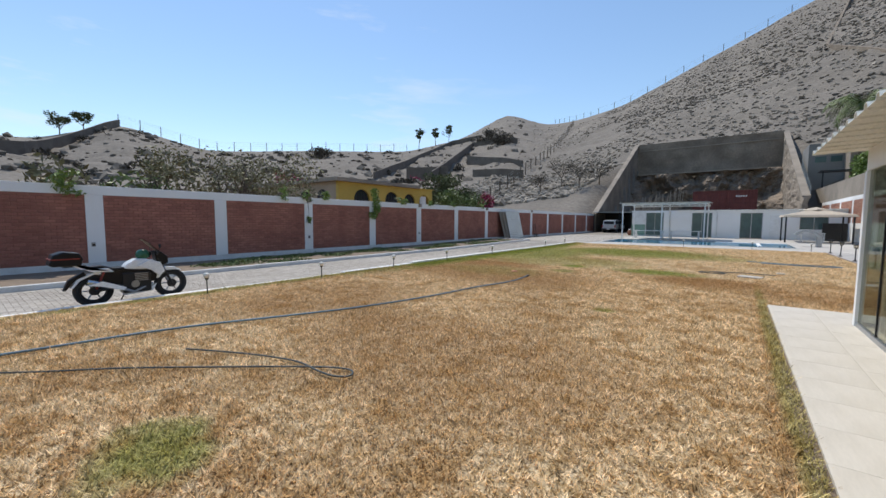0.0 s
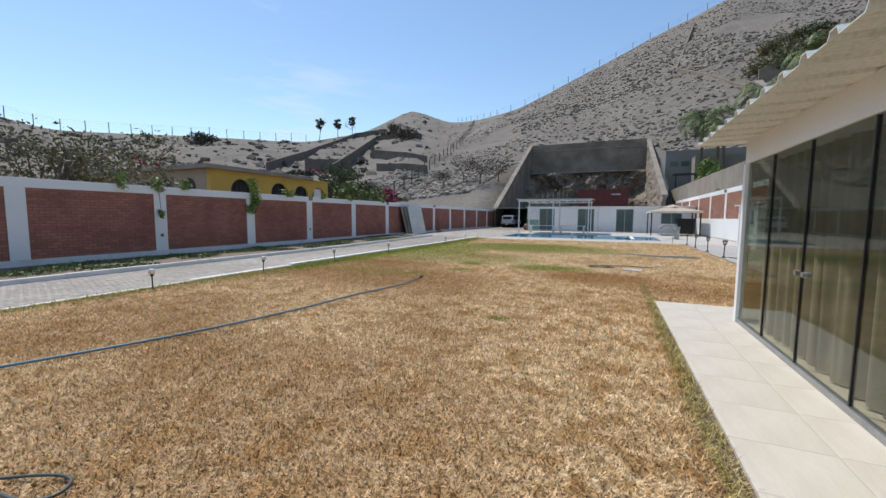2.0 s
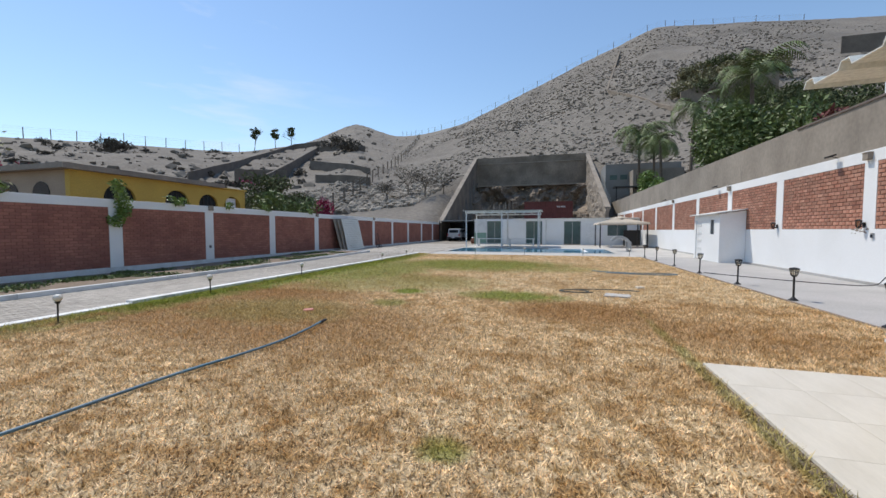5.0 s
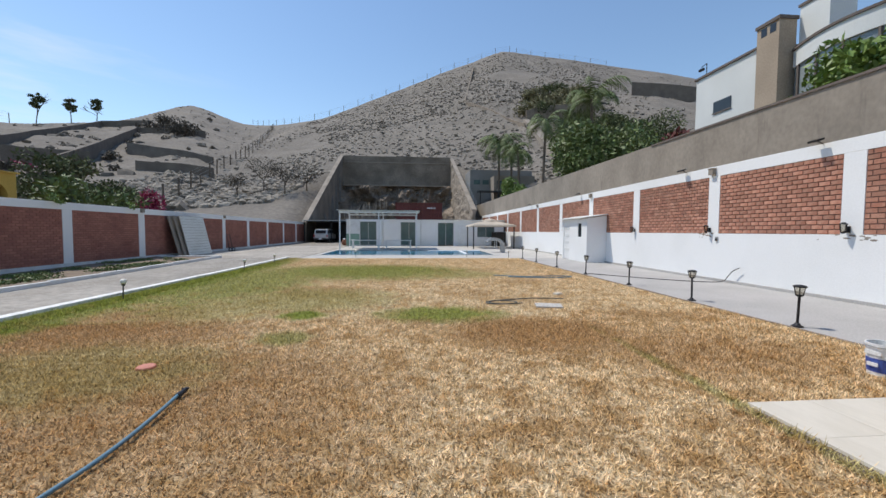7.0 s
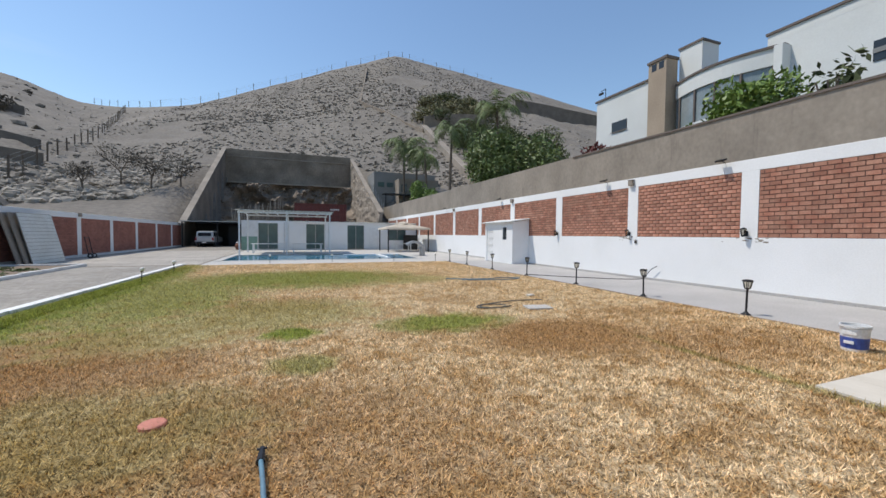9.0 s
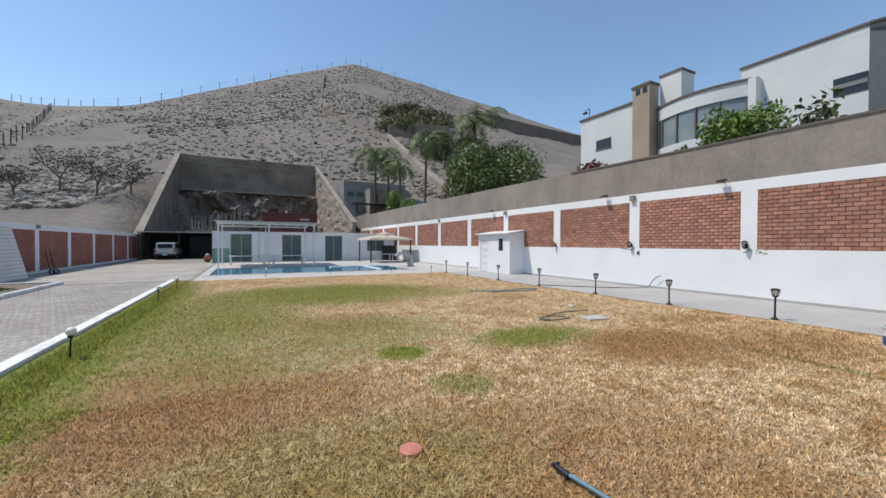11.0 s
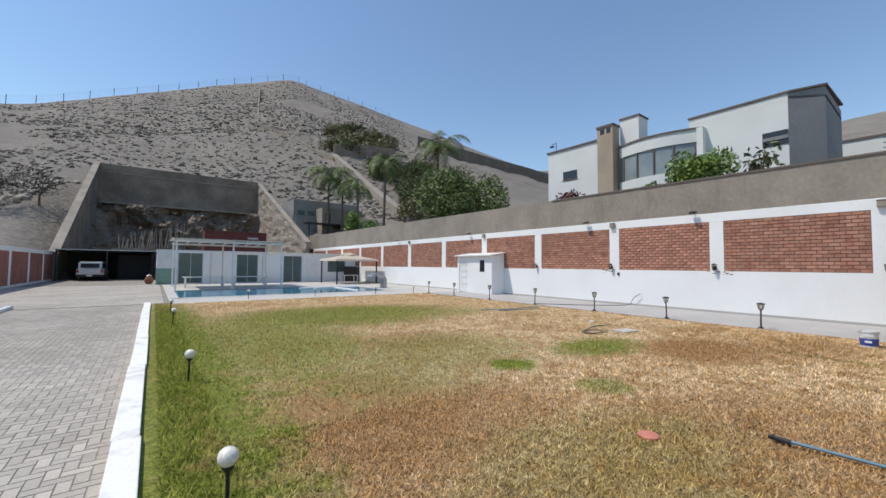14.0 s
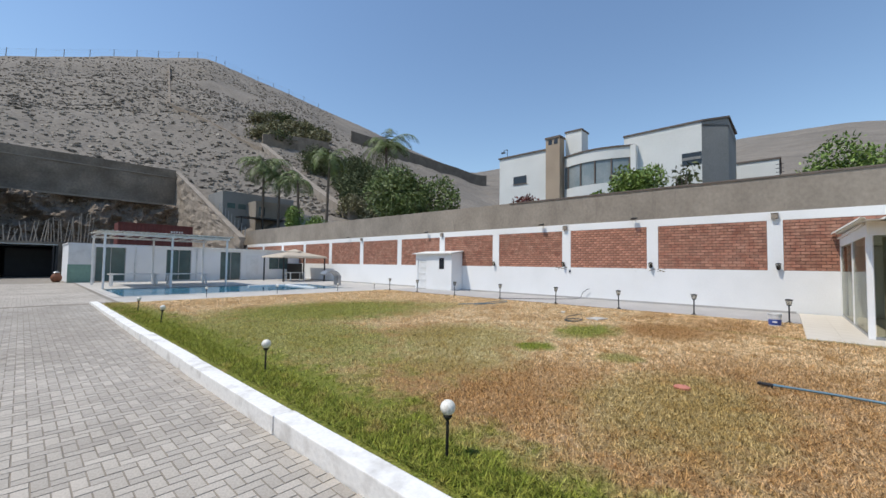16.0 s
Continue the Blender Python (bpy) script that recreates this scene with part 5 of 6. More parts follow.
bush("dense glossy green shrub spilling over the cement wall", (9.6, 31.5, 4.4), 1.8, 2.6, 3.0, 4500, 0.15, LEAF)
bush("yellow-green conifer-like shrub beside the palms", (8.9, 50.5, 4.3), 1.3, 1.3, 4.0, 2600, 0.14, LEAF_BRIGHT)
bush("low yellowing shrub on top of the wall", (8.6, 44, 4.2), 0.9, 2.6, 2.0, 1500, 0.14, LEAF_BRIGHT)
for x, y, rx, rz in ((18.5, 47, 3, 3.5), (24, 57, 4, 4), (29, 66, 5, 5), (21, 48, 3.5, 5), (28, 54, 4.5, 5.5), (34, 62, 5, 6), (35, 76, 5, 6), (41, 72, 5, 6), (20, 42, 3.5, 4), (40, 84, 5, 5), (26, 62, 3.5, 4), (31, 71, 4.5, 5), (31, 82, 4, 5), (34, 90, 5, 5), (25, 52, 3.5, 4.5), (37, 77, 5, 6), (23.5, 47, 3.5, 5)):
    bush("dark dense hillside scrub above the neighbour's garden", (x, y, zland(x, y) - 0.8), rx, rx, rz, 3600, 0.24, LEAF_DARK if x % 3 else LEAF_DRY, "hillside shrubs")
for x, y in ((30, 112), (36, 118), (42, 124), (48, 128), (55, 132), (38, 130), (47, 138), (58, 140), (33, 106), (52, 122), (44, 115)):
    bush("dark dry shrub on the upper terrace", (x, y, zland(x, y) - 0.6), 4.6, 4.6, 4.0, 1300, 0.42, LEAF_DARK if x % 2 else LEAF_DRY, "terrace shrubs")

bush("bright green mango-like shrub over the wall top", (9.0, 14.9, 4.2), 1.1, 1.35, 2.2, 4600, 0.105, LEAF_BRIGHT)
bush("bright green mango-like shrub over the wall top", (8.6, 16.5, 4.6), 0.6, 0.8, 0.9, 900, 0.10, LEAF_BRIGHT)
bush("wilted brown-leaved shrub over the wall top", (9.1, 12.7, 4.4), 0.7, 0.6, 2.0, 300, 0.13, LEAF_DARK)
bush("small reddish succulent on the wall top", (8.0, 20.3, 4.9), 0.5, 1.0, 0.7, 260, 0.10, RUST)
bush("sunlit yellow-green tree crown beyond the wall", (13.5, 7.0, 3.5), 1.6, 1.9, 3.8, 4200, 0.11, LEAF_BRIGHT)
bush("dry tree crown beyond the wall", (14.5, 4.6, 3.4), 1.6, 1.6, 4.2, 1300, 0.17, LEAF_DRY)

# ---- neighbour's modern house ----
nh = thing("modern_house", "pale two-storey modern house with dark roof edges", "house")
TRIM = bpy.data.materials["dark_coping"]
part("wing", box(B(), 12.3, 21.1, 2.2, 18, 25.06, 9.5), HOUSE_WHITE, nh)
part("roof_edge", box(B(), 12.22, 21.1, 9.5, 18.1, 25.15, 9.6), TRIM, nh)
w = part("window", box(B(), 12.27, 22.8, 7.45, 12.296, 23.85, 8.0), WINDOW, nh, "small dark window")
part("window_frame", box(B(), 12.25, 22.75, 7.40, 12.27, 23.9, 7.46), TRIM, w)
part("chimney", box(B(), 11.85, 20.12, 2.2, 12.6, 21.1, 10.05), TAN, nh, "tan chimney with twin vents")
part("chimney_cap", box(B(), 11.8, 20.07, 10.05, 12.65, 21.15, 10.18), TRIM, nh)
for y in (20.25, 20.65):
    part("chimney_vent", box(B(), 11.84, y, 9.65, 11.848, y + 0.26, 9.98), WINDOW, nh)
part("stair_tower", box(B(), 12.7, 19.0, 2.2, 13.8, 20.1, 10.5), HOUSE_WHITE, nh)
part("roof_edge", box(B(), 12.65, 18.95, 10.5, 13.85, 20.15, 10.6), TRIM, nh)
arc = [(12.75 - 0.85 * math.sin(math.pi * (0.12 + 0.80 * i / 14)), 20.05 - 4.35 * i / 14) for i in range(15)]
bm = B()
prism(bm, arc + [(15, 15.7), (15, 20.05)], 2, 2.2, 6.65)
part("bay_base", bm, HOUSE_WHITE, nh)
bm = B()
prism(bm, arc + [(15, 15.7), (15, 20.05)], 2, 8.1, 8.75)
part("bay_parapet", bm, HOUSE_WHITE, nh)
bm = B()
prism(bm, [(x - 0.06, y) for x, y in arc] + [(15, 15.7), (15, 20.05)], 2, 8.75, 8.84)
part("roof_edge", bm, TRIM, nh)
bm = B()
prism(bm, [(x + 0.08, y) for x, y in arc] + [(15, 15.7), (15, 20.05)], 2, 6.65, 8.1)
bay = part("bay_window", bm, mat("blue_grey_glazing", (0.20, 0.245, 0.25), (0.28, 0.31, 0.31), 0.15, 1.2, 20, 0.0), nh, "curved bay window with grey blinds")
for i in (1, 4, 7, 10, 13):
    x, y = arc[i]
    part("mullion", box(B(), x + 0.0, y - 0.035, 6.65, x + 0.09, y + 0.035, 8.1), TRIM, bay)
part("bay_pier", box(B(), 12.2, 15.62, 2.2, 15, 15.9, 8.75), HOUSE_WHITE, nh)
bm = B()
prism(bm, [(12.72, 16.4), (12.72, 12.48), (18, 12.48), (18, 16.4)], 2, 2.2, 9.3)
part("main_block", bm, HOUSE_WHITE, nh)
bm = B()
prism(bm, [(12.70, 12.48), (13.7, 11.42), (18, 11.42), (18, 12.46)], 2, 2.2, 9.32)
part("grey_block", bm, HOUSE_GREY, nh, "slate-grey end wall")
bm = B()
v = [bm.verts.new(p) for p in ((12.716, 16.4, 9.42), (12.716, 12.485, 9.46), (18, 12.485, 9.75), (18, 16.4, 9.7))]
f = bm.faces.new(v)
e = bmesh.ops.extrude_face_region(bm, geom=[f])
for q in e["geom"]:
    if isinstance(q, bmesh.types.BMVert):
        q.co.z -= 0.32
bmesh.ops.recalc_face_normals(bm, faces=bm.faces)
part("parapet", bm, HOUSE_WHITE, nh)
bm = B()
prism(bm, [(12.70, 12.48), (13.7, 11.42), (18, 11.42), (18, 12.46)], 2, 9.2, 9.45)
for v in bm.verts:
    if v.co.z > 9.4:
        v.co.z += 0.23 * min(1.0, (12.48 - v.co.y) / 1.06)
part("parapet", bm, HOUSE_GREY, nh, "slate-grey parapet rising to the corner")
bm = B()
v = [bm.verts.new(p) for p in ((12.66, 16.45, 9.425), (12.66, 12.44, 9.465), (13.66, 11.35, 9.705), (18.1, 11.35, 9.955), (18.1, 16.45, 9.705))]
f = bm.faces.new(v)
e = bmesh.ops.extrude_face_region(bm, geom=[f])
for q in e["geom"]:
    if isinstance(q, bmesh.types.BMVert):
        q.co.z += 0.09
bmesh.ops.recalc_face_normals(bm, faces=bm.faces)
part("roof_edge", bm, TRIM, nh)
w = part("window", box(B(), 12.69, 12.5, 7.2, 12.716, 13.4, 7.85), WINDOW, nh, "dark window with a shading slat")
part("window_slat", box(B(), 12.66, 12.5, 7.45, 12.69, 13.4, 7.6), HOUSE_GREY, w)
sc = thing("security_camera", "small black security camera on a roof bracket", "camera", (12.3, 24.4, 9.6))
bm = B()
rod(bm, (0, 0, 0), (0, 0, 0.55), 0.02, None, 6)
rod(bm, (0, 0, 0.55), (0, 0.35, 0.5), 0.02, None, 6)
part("bracket", bm, BLACK, sc)
part("camera_body", box(B(), -0.06, 0.2, 0.3, 0.06, 0.5, 0.42), BLACK, sc, bevel=0.02)
an = thing("small_annex", "low pale annex behind the modern house", "house", (20, 9.4, 2.0))
part("wall", box(B(), 0, 0, 0, 5, 2.7, 6.5), HOUSE_WHITE, an)
part("roof_edge", box(B(), -0.06, -0.06, 6.5, 5.1, 2.76, 6.6), TRIM, an)
pole = thing("insulator_pole", "thin steel pole with crossbars on the wall", "pole", (7.4, 9.35, 4.9))
bm = B()
rod(bm, (0, 0, 0), (0, 0, 0.8), 0.02, None, 6)
part("mast", bm, BLACK, pole)
for z in (0.3, 0.45, 0.6):
    part("crossbar", box(B(), -0.01, -0.12, z, 0.01, 0.12, z + 0.02), BLACK, pole)

# grey modern building at the hill's foot and terrace walls
gb = thing("grey_building", "low dark-grey building with a terrace roof among palms", "house", (6.6, 64, 0))
part("wall", box(B(), 0, 2, -0.5, 10, 8, 11.3), HOUSE_GREY, gb)
part("wing", box(B(), 3.2, -1, 6.0, 9.5, 2, 10.0), CONCRETE, gb)
part("terrace_roof", box(B(), 0.6, -2.6, 7.4, 8, -0.9, 7.55), BLACK, gb)
for x in (0.8, 3.5, 6.5):
    part("post", box(B(), x, -2.5, 3, x + 0.12, -2.38, 7.4), BLACK, gb)
for x in (0.6, 2.0):
    part("window", box(B(), x, 1.96, 9.0, x + 1.0, 1.996, 9.7), GLASS_GREEN, gb)
part("window", box(B(), 3.6, -1.04, 8.0, 4.4, -1.004, 9.2), WINDOW, gb)
for j in range(9):
    part("wing_rail", box(B(), -0.7, -8 + j * 1.1, 4.6 + j * 0.46, -0.64, -7.92 + j * 1.1, 5.7 + j * 0.46), STEEL, gb)


def land_wall(name, pts, height, label, material=CONCRETE_DARK, thick=0.35, steps=14):
    """A wall whose foot follows the slope between plan points."""
    bm = B()
    run = []
    for (x0, y0), (x1, y1) in zip(pts, pts[1:]):
        run += [(x0 + (x1 - x0) * i / steps, y0 + (y1 - y0) * i / steps) for i in range(steps)]
    run.append(pts[-1])
    prev = None
    for i, (x, y) in enumerate(run):
        nx, ny = run[min(i + 1, len(run) - 1)]
        px, py = run[max(i - 1, 0)]
        d = Vector((nx - px, ny - py, 0)).normalized()
        s = Vector((-d.y, d.x, 0)) * thick / 2
        z = land_xy(x, y)
        c = [bm.verts.new((x + s.x * a, y + s.y * a, z + h)) for a, h in ((-1, -2), (1, -2), (1, height), (-1, height))]
        if prev:
            for k in range(4):
                bm.faces.new((prev[k], prev[(k + 1) % 4], c[(k + 1) % 4], c[k]))
        else:
            bm.faces.new(c)
        prev = c
    bm.faces.new(prev)
    bmesh.ops.recalc_face_normals(bm, faces=bm.faces)
    return structure(part(name, bm, material), label, "wall")


BLOCKWALL = mat("dark_block", (0.185, 0.155, 0.125), (0.13, 0.108, 0.088), 0.95, 0.4, 6, 0.4)
land_wall("terrace_wall_1", [(-79, 71), (-108, 122), (-136, 184), (-120, 192)], 2.2, "dark block wall climbing the slope", BLOCKWALL)
land_wall("terrace_wall_2", [(-66, 80), (-84, 116), (-101, 153), (-80, 158)], 2.6, "dark block wall climbing the slope", BLOCKWALL)
land_wall("terrace_wall_3", [(-76, 112), (-60, 104), (-49, 100)], 2.4, "dark terrace wall across the slope", BLOCKWALL)
land_wall("terrace_wall_4", [(-58, 88), (-43, 88)], 1.9, "dark terrace wall across the slope", BLOCKWALL)
land_wall("terrace_wall_5", [(-79, 84), (-68, 90)], 2.6, "dark terrace wall across the slope", BLOCKWALL)
land_wall("ridge_wall", [(-122, -6), (-140, 12), (-178, 34), (-190, 42)], 2.6, "long dark wall running up to the ridge", BLOCKWALL)
land_wall("hill_wall_1", [(27, 104), (47, 107)], 3.4, "grey terrace wall under the upper garden")
land_wall("hill_wall_2", [(78, 142), (110, 136), (157, 130)], 5.0, "long dark wall crossing the far slope", BLOCKWALL)
land_wall("hill_wall_3", [(21.5, 57), (24, 78), (27, 104)], 1.2, "pale sloping stair wall", CONCRETE, 1.4)
land_wall("gully_kerb", [(26, 101), (17, 148), (34, 235)], 0.9, "stone-lined channel climbing the hill", CONCRETE_DARK, 0.6)


def fence(name, label, pts, gap, h, tilt=0.0):
    """Posts and wire along plan points on the slope."""
    t = thing(name, label, "fence")
    pp, wires = [], B()
    for (x0, y0), (x1, y1) in zip(pts, pts[1:]):
        k = max(1, round(math.hypot(x1 - x0, y1 - y0) / gap))
        pp += [(x0 + (x1 - x0) * i / k, y0 + (y1 - y0) * i / k) for i in range(k)]
    pp.append(pts[-1])
    last = None
    for x, y in pp:
        z = land_xy(x, y)
        hh = h * random.uniform(0.9, 1.1)
        bm = B()
        rod(bm, (x, y, z - 1.0), (x + random.uniform(-0.12, 0.12), y, z + hh), 0.14, None, 5)
        part("post", bm, BARK, t)
        if last:
            for f in (0.3, 0.55, 0.8, 0.97):
                rod(wires, (last[0], last[1], last[2] + h * f), (x, y, z + h * f), 0.022, None, 3)
        last = (x, y, z)
    part("wire", wires, STEEL, t)
    return t


def polar(az, d=0):
    r = float(ctrl(DIST_A, np.array([az]))[0]) + d
    return (HUB[0] + r * math.sin(radians(az)), HUB[1] + r * math.cos(radians(az)))


fence("ridge_fence", "wire fence on tall posts along the bare ridge", [polar(a) for a in range(-79, -41, 2)], 8.5, 4.0)
fence("ridge_fence", "wire fence on posts climbing the main hill crest", [polar(a) for a in range(-21, 16, 2)], 10.0, 3.6)
fence("ridge_fence", "sagging wire fence along the hill's far shoulder", [polar(a) for a in range(16, 30, 2)], 7.0, 3.0)
fence("slope_fence", "post and wire fence running down the slope", [(-37, 62), (-44.6, 92.5), (-56, 143), (-85, 245)], 6.5, 3.2)

# ---- west side beyond the wall ----
yh = thing("yellow_house", "ochre single-storey house with arched windows", "house")
ARCHES = [(18.4, 0.75), (21.5, 0.75), (23.6, 0.7), (25.5, 0.7)]


def arched_wall(x0, x1, y0, y1, z1, arches, zs, material, parent):
    """A wall pierced by arched openings, as upright strips and arch heads."""
    y = y0
    for c, r in arches:
        part("wall", box(B(), x0, y, 0, x1, c - r, z1), material, parent)
        bm = B()
        arch = [(c + r * math.cos(radians(180 - 12 * i)), zs + r * math.sin(radians(12 * i))) for i in range(16)]
        prism(bm, arch + [(c + r, z1), (c - r, z1)], 0, x0, x1)
        part("arch_head", bm, material, parent)
        y = c + r
    part("wall", box(B(), x0, y, 0, x1, y1, z1), material, parent)


arched_wall(-22.6, -22.3, 16.3, 26.6, 4.3, ARCHES, 3.1, YELLOW, yh)
part("roof_slab", box(B(), -36, 15.9, 4.3, -22.0, 24.6, 4.55), CONCRETE, yh)
part("roof_slab", box(B(), -36, 24.6, 4.28, -22.2, 26.7, 4.36), YELLOW, yh)
part("end_wall", box(B(), -36, 16.3, 0, -22.6, 16.6, 4.3), TAN, yh, "cream side wall")
part("end_wall", box(B(), -36, 26.3, 0, -22.6, 26.6, 4.3), YELLOW, yh)
part("rear_wall", box(B(), -36, 16.6, 0, -35.7, 26.3, 4.3), YELLOW, yh)
for c, r in ARCHES[:3]:
    gwin = part("window", box(B(), -22.5, c - r, 1.0, -22.46, c + r, 3.1 + r), WINDOW, yh)
    for k in range(-2, 3):
        part("glazing_bar", box(B(), -22.46, c + k * r / 2.6 - 0.03, 1.0, -22.42, c + k * r / 2.6 + 0.03, 3.1 + r * 0.8), BLACK, gwin)
    part("glazing_bar", box(B(), -22.455, c - r, 3.05, -22.415, c + r, 3.12), BLACK, gwin)
part("white_door", box(B(), -22.5, 25.1, 0.1, -22.44, 25.9, 3.7), WHITE_METAL, yh)
for x in (-24.2, -26.4):
    bm = B()
    prism(bm, [(x + 0.6 * math.cos(radians(12 * i)), 3.2 + 0.6 * math.sin(radians(12 * i))) for i in range(16)] + [(x - 0.6, 1.0), (x + 0.6, 1.0)], 1, 16.27, 16.298)
    part("window", bm, WINDOW, yh, "arched window")

for x, y, h, sp in ((-20.5, 11.5, 4.9, 2.6), (-21.0, 8.5, 4.7, 2.6), (-20.4, 5.6, 4.4, 2.2), (-23.5, 10.0, 5.2, 2.8)):
    tree("acacia", "sprawling grey-green thorn tree behind the brick wall", (x, y, 0), h, sp, 1700, 0.09, LEAF_DRY, 14, 0.13, 0.35, group="thorn trees")
bush("tall yellow-green shrub behind the brick wall", (-19.6, 2.2, 1.0), 1.0, 1.2, 2.7, 420, 0.15, LEAF_DRY)
bush("dark green shrub behind the brick wall", (-19.4, 4.0, 1.0), 1.3, 1.4, 2.2, 800, 0.12, LEAF)
bush("tall shrub behind the brick wall", (-20.4, -2.0, 1.0), 1.3, 2.4, 2.4, 900, 0.12, LEAF)
bush("purple bougainvillea above the yellow house", (-38, 22, 3.0), 1.5, 1.5, 3.4, 600, 0.2, MAGENTA)
tree("tree", "dark leafy tree behind the brick wall", (-30, 38, 0.5), 7.0, 3.2, 3600, 0.17, LEAF_DARK, 12, 0.2, 0.4)
tree("tree", "dark leafy tree behind the brick wall", (-32, 45, 0.5), 5.5, 2.8, 2600, 0.17, LEAF_DARK, 12, 0.2, 0.4)
bush("green shrub beside the yellow house", (-22.0, 29.2, 1.5), 1.8, 2.2, 3.0, 1500, 0.17, LEAF)
bush("green shrub beside the yellow house", (-22.5, 33, 1.5), 2.0, 2.4, 2.6, 1400, 0.17, LEAF)
bush("red bougainvillea in flower behind the brick wall", (-27.2, 43.5, 2.0), 1.5, 1.7, 3.6, 1600, 0.17, MAGENTA)
bush("dull red bougainvillea on the slope", (-73, 82, 9.5), 4.5, 4, 4.0, 900, 0.35, MAGENTA)
for x, y, h in ((-28, 74, 6.5), (-23.5, 71, 6.0), (-31, 71, 4.5), (-20.5, 73, 4.5)):
    tree("bare_tree", "leafless grey thorn tree on the stony slope", (x, y, land_xy(x, y) - 0.3), h, 2.6, 700, 0.13, SCRUB, 12, 0.14, 0.2, group="bare thorn trees")
for az, h in ((-41.2, 13), (-38.6, 11), (-36.6, 12)):
    x, y = polar(az, -3)
    tree("ridge_tree", "lone dark tree standing on the ridge", (x, y, land_xy(x, y) - 0.5), h, 2.6, 1500, 0.36, LEAF_DARK, 16, 0.22, 0.15, group="ridge trees")
for az, h in ((-84, 8), (-82, 7)):
    x, y = polar(az, -3)
    tree("ridge_tree", "lone dark tree standing on the ridge", (x, y, land_xy(x, y) - 0.5), h, 4.0, 700, 0.42, LEAF_DARK, 8, 0.22, 0.3, group="ridge trees")
for x, y, rx in ((-143, 99, 5), (-96, 158, 6), (-84, 152, 6), (-110, 188, 6)):
    bush("grey dry shrub on the slope", (x, y, land_xy(x, y) - 0.5), rx, rx, rx * 0.8, 900, 0.5, SCRUB, "slope shrubs")

# creepers over the west wall
def creeper(y, z0, z1, w, n, out=0.12):
    t = thing("creeper", "fresh green creeper hanging over the white wall top", "creeper", (WALL_L + 0.02, y, 0), group="creepers on the west wall")
    bm = B()
    rod(bm, (-0.28, 0, 2.4), (-0.02, 0.0, 2.75), 0.015, None, 5)
    rod(bm, (-0.02, 0, 2.75), (0.06, 0.05, z0), 0.012, 0.006, 5)
    part("stem", bm, BARK, t)
    bl = [(out * random.uniform(0.3, 1), random.uniform(-w, w) * 0.6, z0 + (z1 - z0) * (i + 0.5) / 6, 0.14, w * random.uniform(0.4, 0.7), (z1 - z0) / 7) for i in range(6)]
    leaves("foliage", bl, n, 0.075, LEAF_BRIGHT, t, 0.3, 0.4)


creeper(14.6, 1.75, 3.3, 0.42, 620, 0.2)
creeper(10.2, 2.5, 3.0, 0.25, 120)
creeper(9.0, 2.45, 3.1, 0.2, 110)
creeper(1.7, 2.35, 3.1, 0.45, 260)
creeper(11.2, 2.6, 3.0, 0.35, 130)
creeper(16.9, 2.6, 2.95, 0.5, 170)
creeper(19.6, 2.6, 2.9, 0.3, 100)
creeper(22.2, 2.6, 2.95, 0.3, 90)
creeper(26.3, 2.6, 2.9, 0.2, 60)
creeper(10.3, 1.45, 1.75, 0.1, 60, 0.1)

# ---- motorcycle ----
MOTO_WHITE = mat("white_bike_plastic", (0.86, 0.87, 0.87), (0.82, 0.83, 0.83), 0.25, 5, 60, 0.0)
MOTO_BLACK = mat("black_bike_plastic", (0.012, 0.012, 0.013), None, 0.35, 5, 60, 0.0, spec=0.25)
mc = thing("motorcycle", "white and black motorcycle with a top box, on its stand", "motorcycle", (-10.12, 1.2, -0.012 + level(1.2)))


def spoke_wheel(y, r, name):
    wh = part(name, ring(B(), (0, 0, 0), r - 0.055, 0.055, "y", 30, 8, 1.05), RUBBER, mc)
    wh.matrix_basis = pose(0, y, r, 0, 0, 90)
    rim = part("rim", ring(B(), (0, 0, 0), r - 0.115, 0.018, "y", 28, 6, 2.2), BLACK, wh)
    bm = B()
    rod(bm, (0, -0.07, 0), (0, 0.07, 0), 0.05, None, 12)
    part("hub", bm, STEEL, wh)
    for i in range(6):
        a = i * math.tau / 6
        bm = B()
        rod(bm, (0.04 * math.cos(a), 0, 0.04 * math.sin(a)), ((r - 0.12) * math.cos(a), 0, (r - 0.12) * math.sin(a)), 0.015, 0.012, 6)
        part("spoke", bm, STEEL, wh)
    bm = B()
    rod(bm, (0, -0.075, 0), (0, -0.07, 0), 0.09, None, 20)
    part("brake_disc", bm, BLACK, wh)
    return wh


spoke_wheel(0, 0.31, "rear_wheel")
spoke_wheel(1.28, 0.31, "front_wheel")
for sx in (-0.1, 0.1):
    bm = B()
    rod(bm, (sx, 1.28, 0.31), (sx, 1.03, 0.88), 0.024, None, 10)
    part("fork_leg", bm, BLACK, mc)
bm = B()
prism(bm, [(1.0, 0.60), (1.12, 0.68), (1.36, 0.66), (1.50, 0.56), (1.36, 0.60), (1.14, 0.60), (1.06, 0.45), (1.0, 0.44)], 0, -0.075, 0.075)
part("front_fender", bm, MOTO_WHITE, mc, bevel=0.012)
bm = B()
prism(bm, [(0.42, 0.70), (0.50, 0.80), (0.64, 0.89), (0.82, 0.89), (0.99, 0.82), (1.04, 0.74), (0.80, 0.66)], 0, -0.14, 0.14)
part("tank", bm, MOTO_WHITE, mc, "rounded white fuel tank", bevel=0.045)
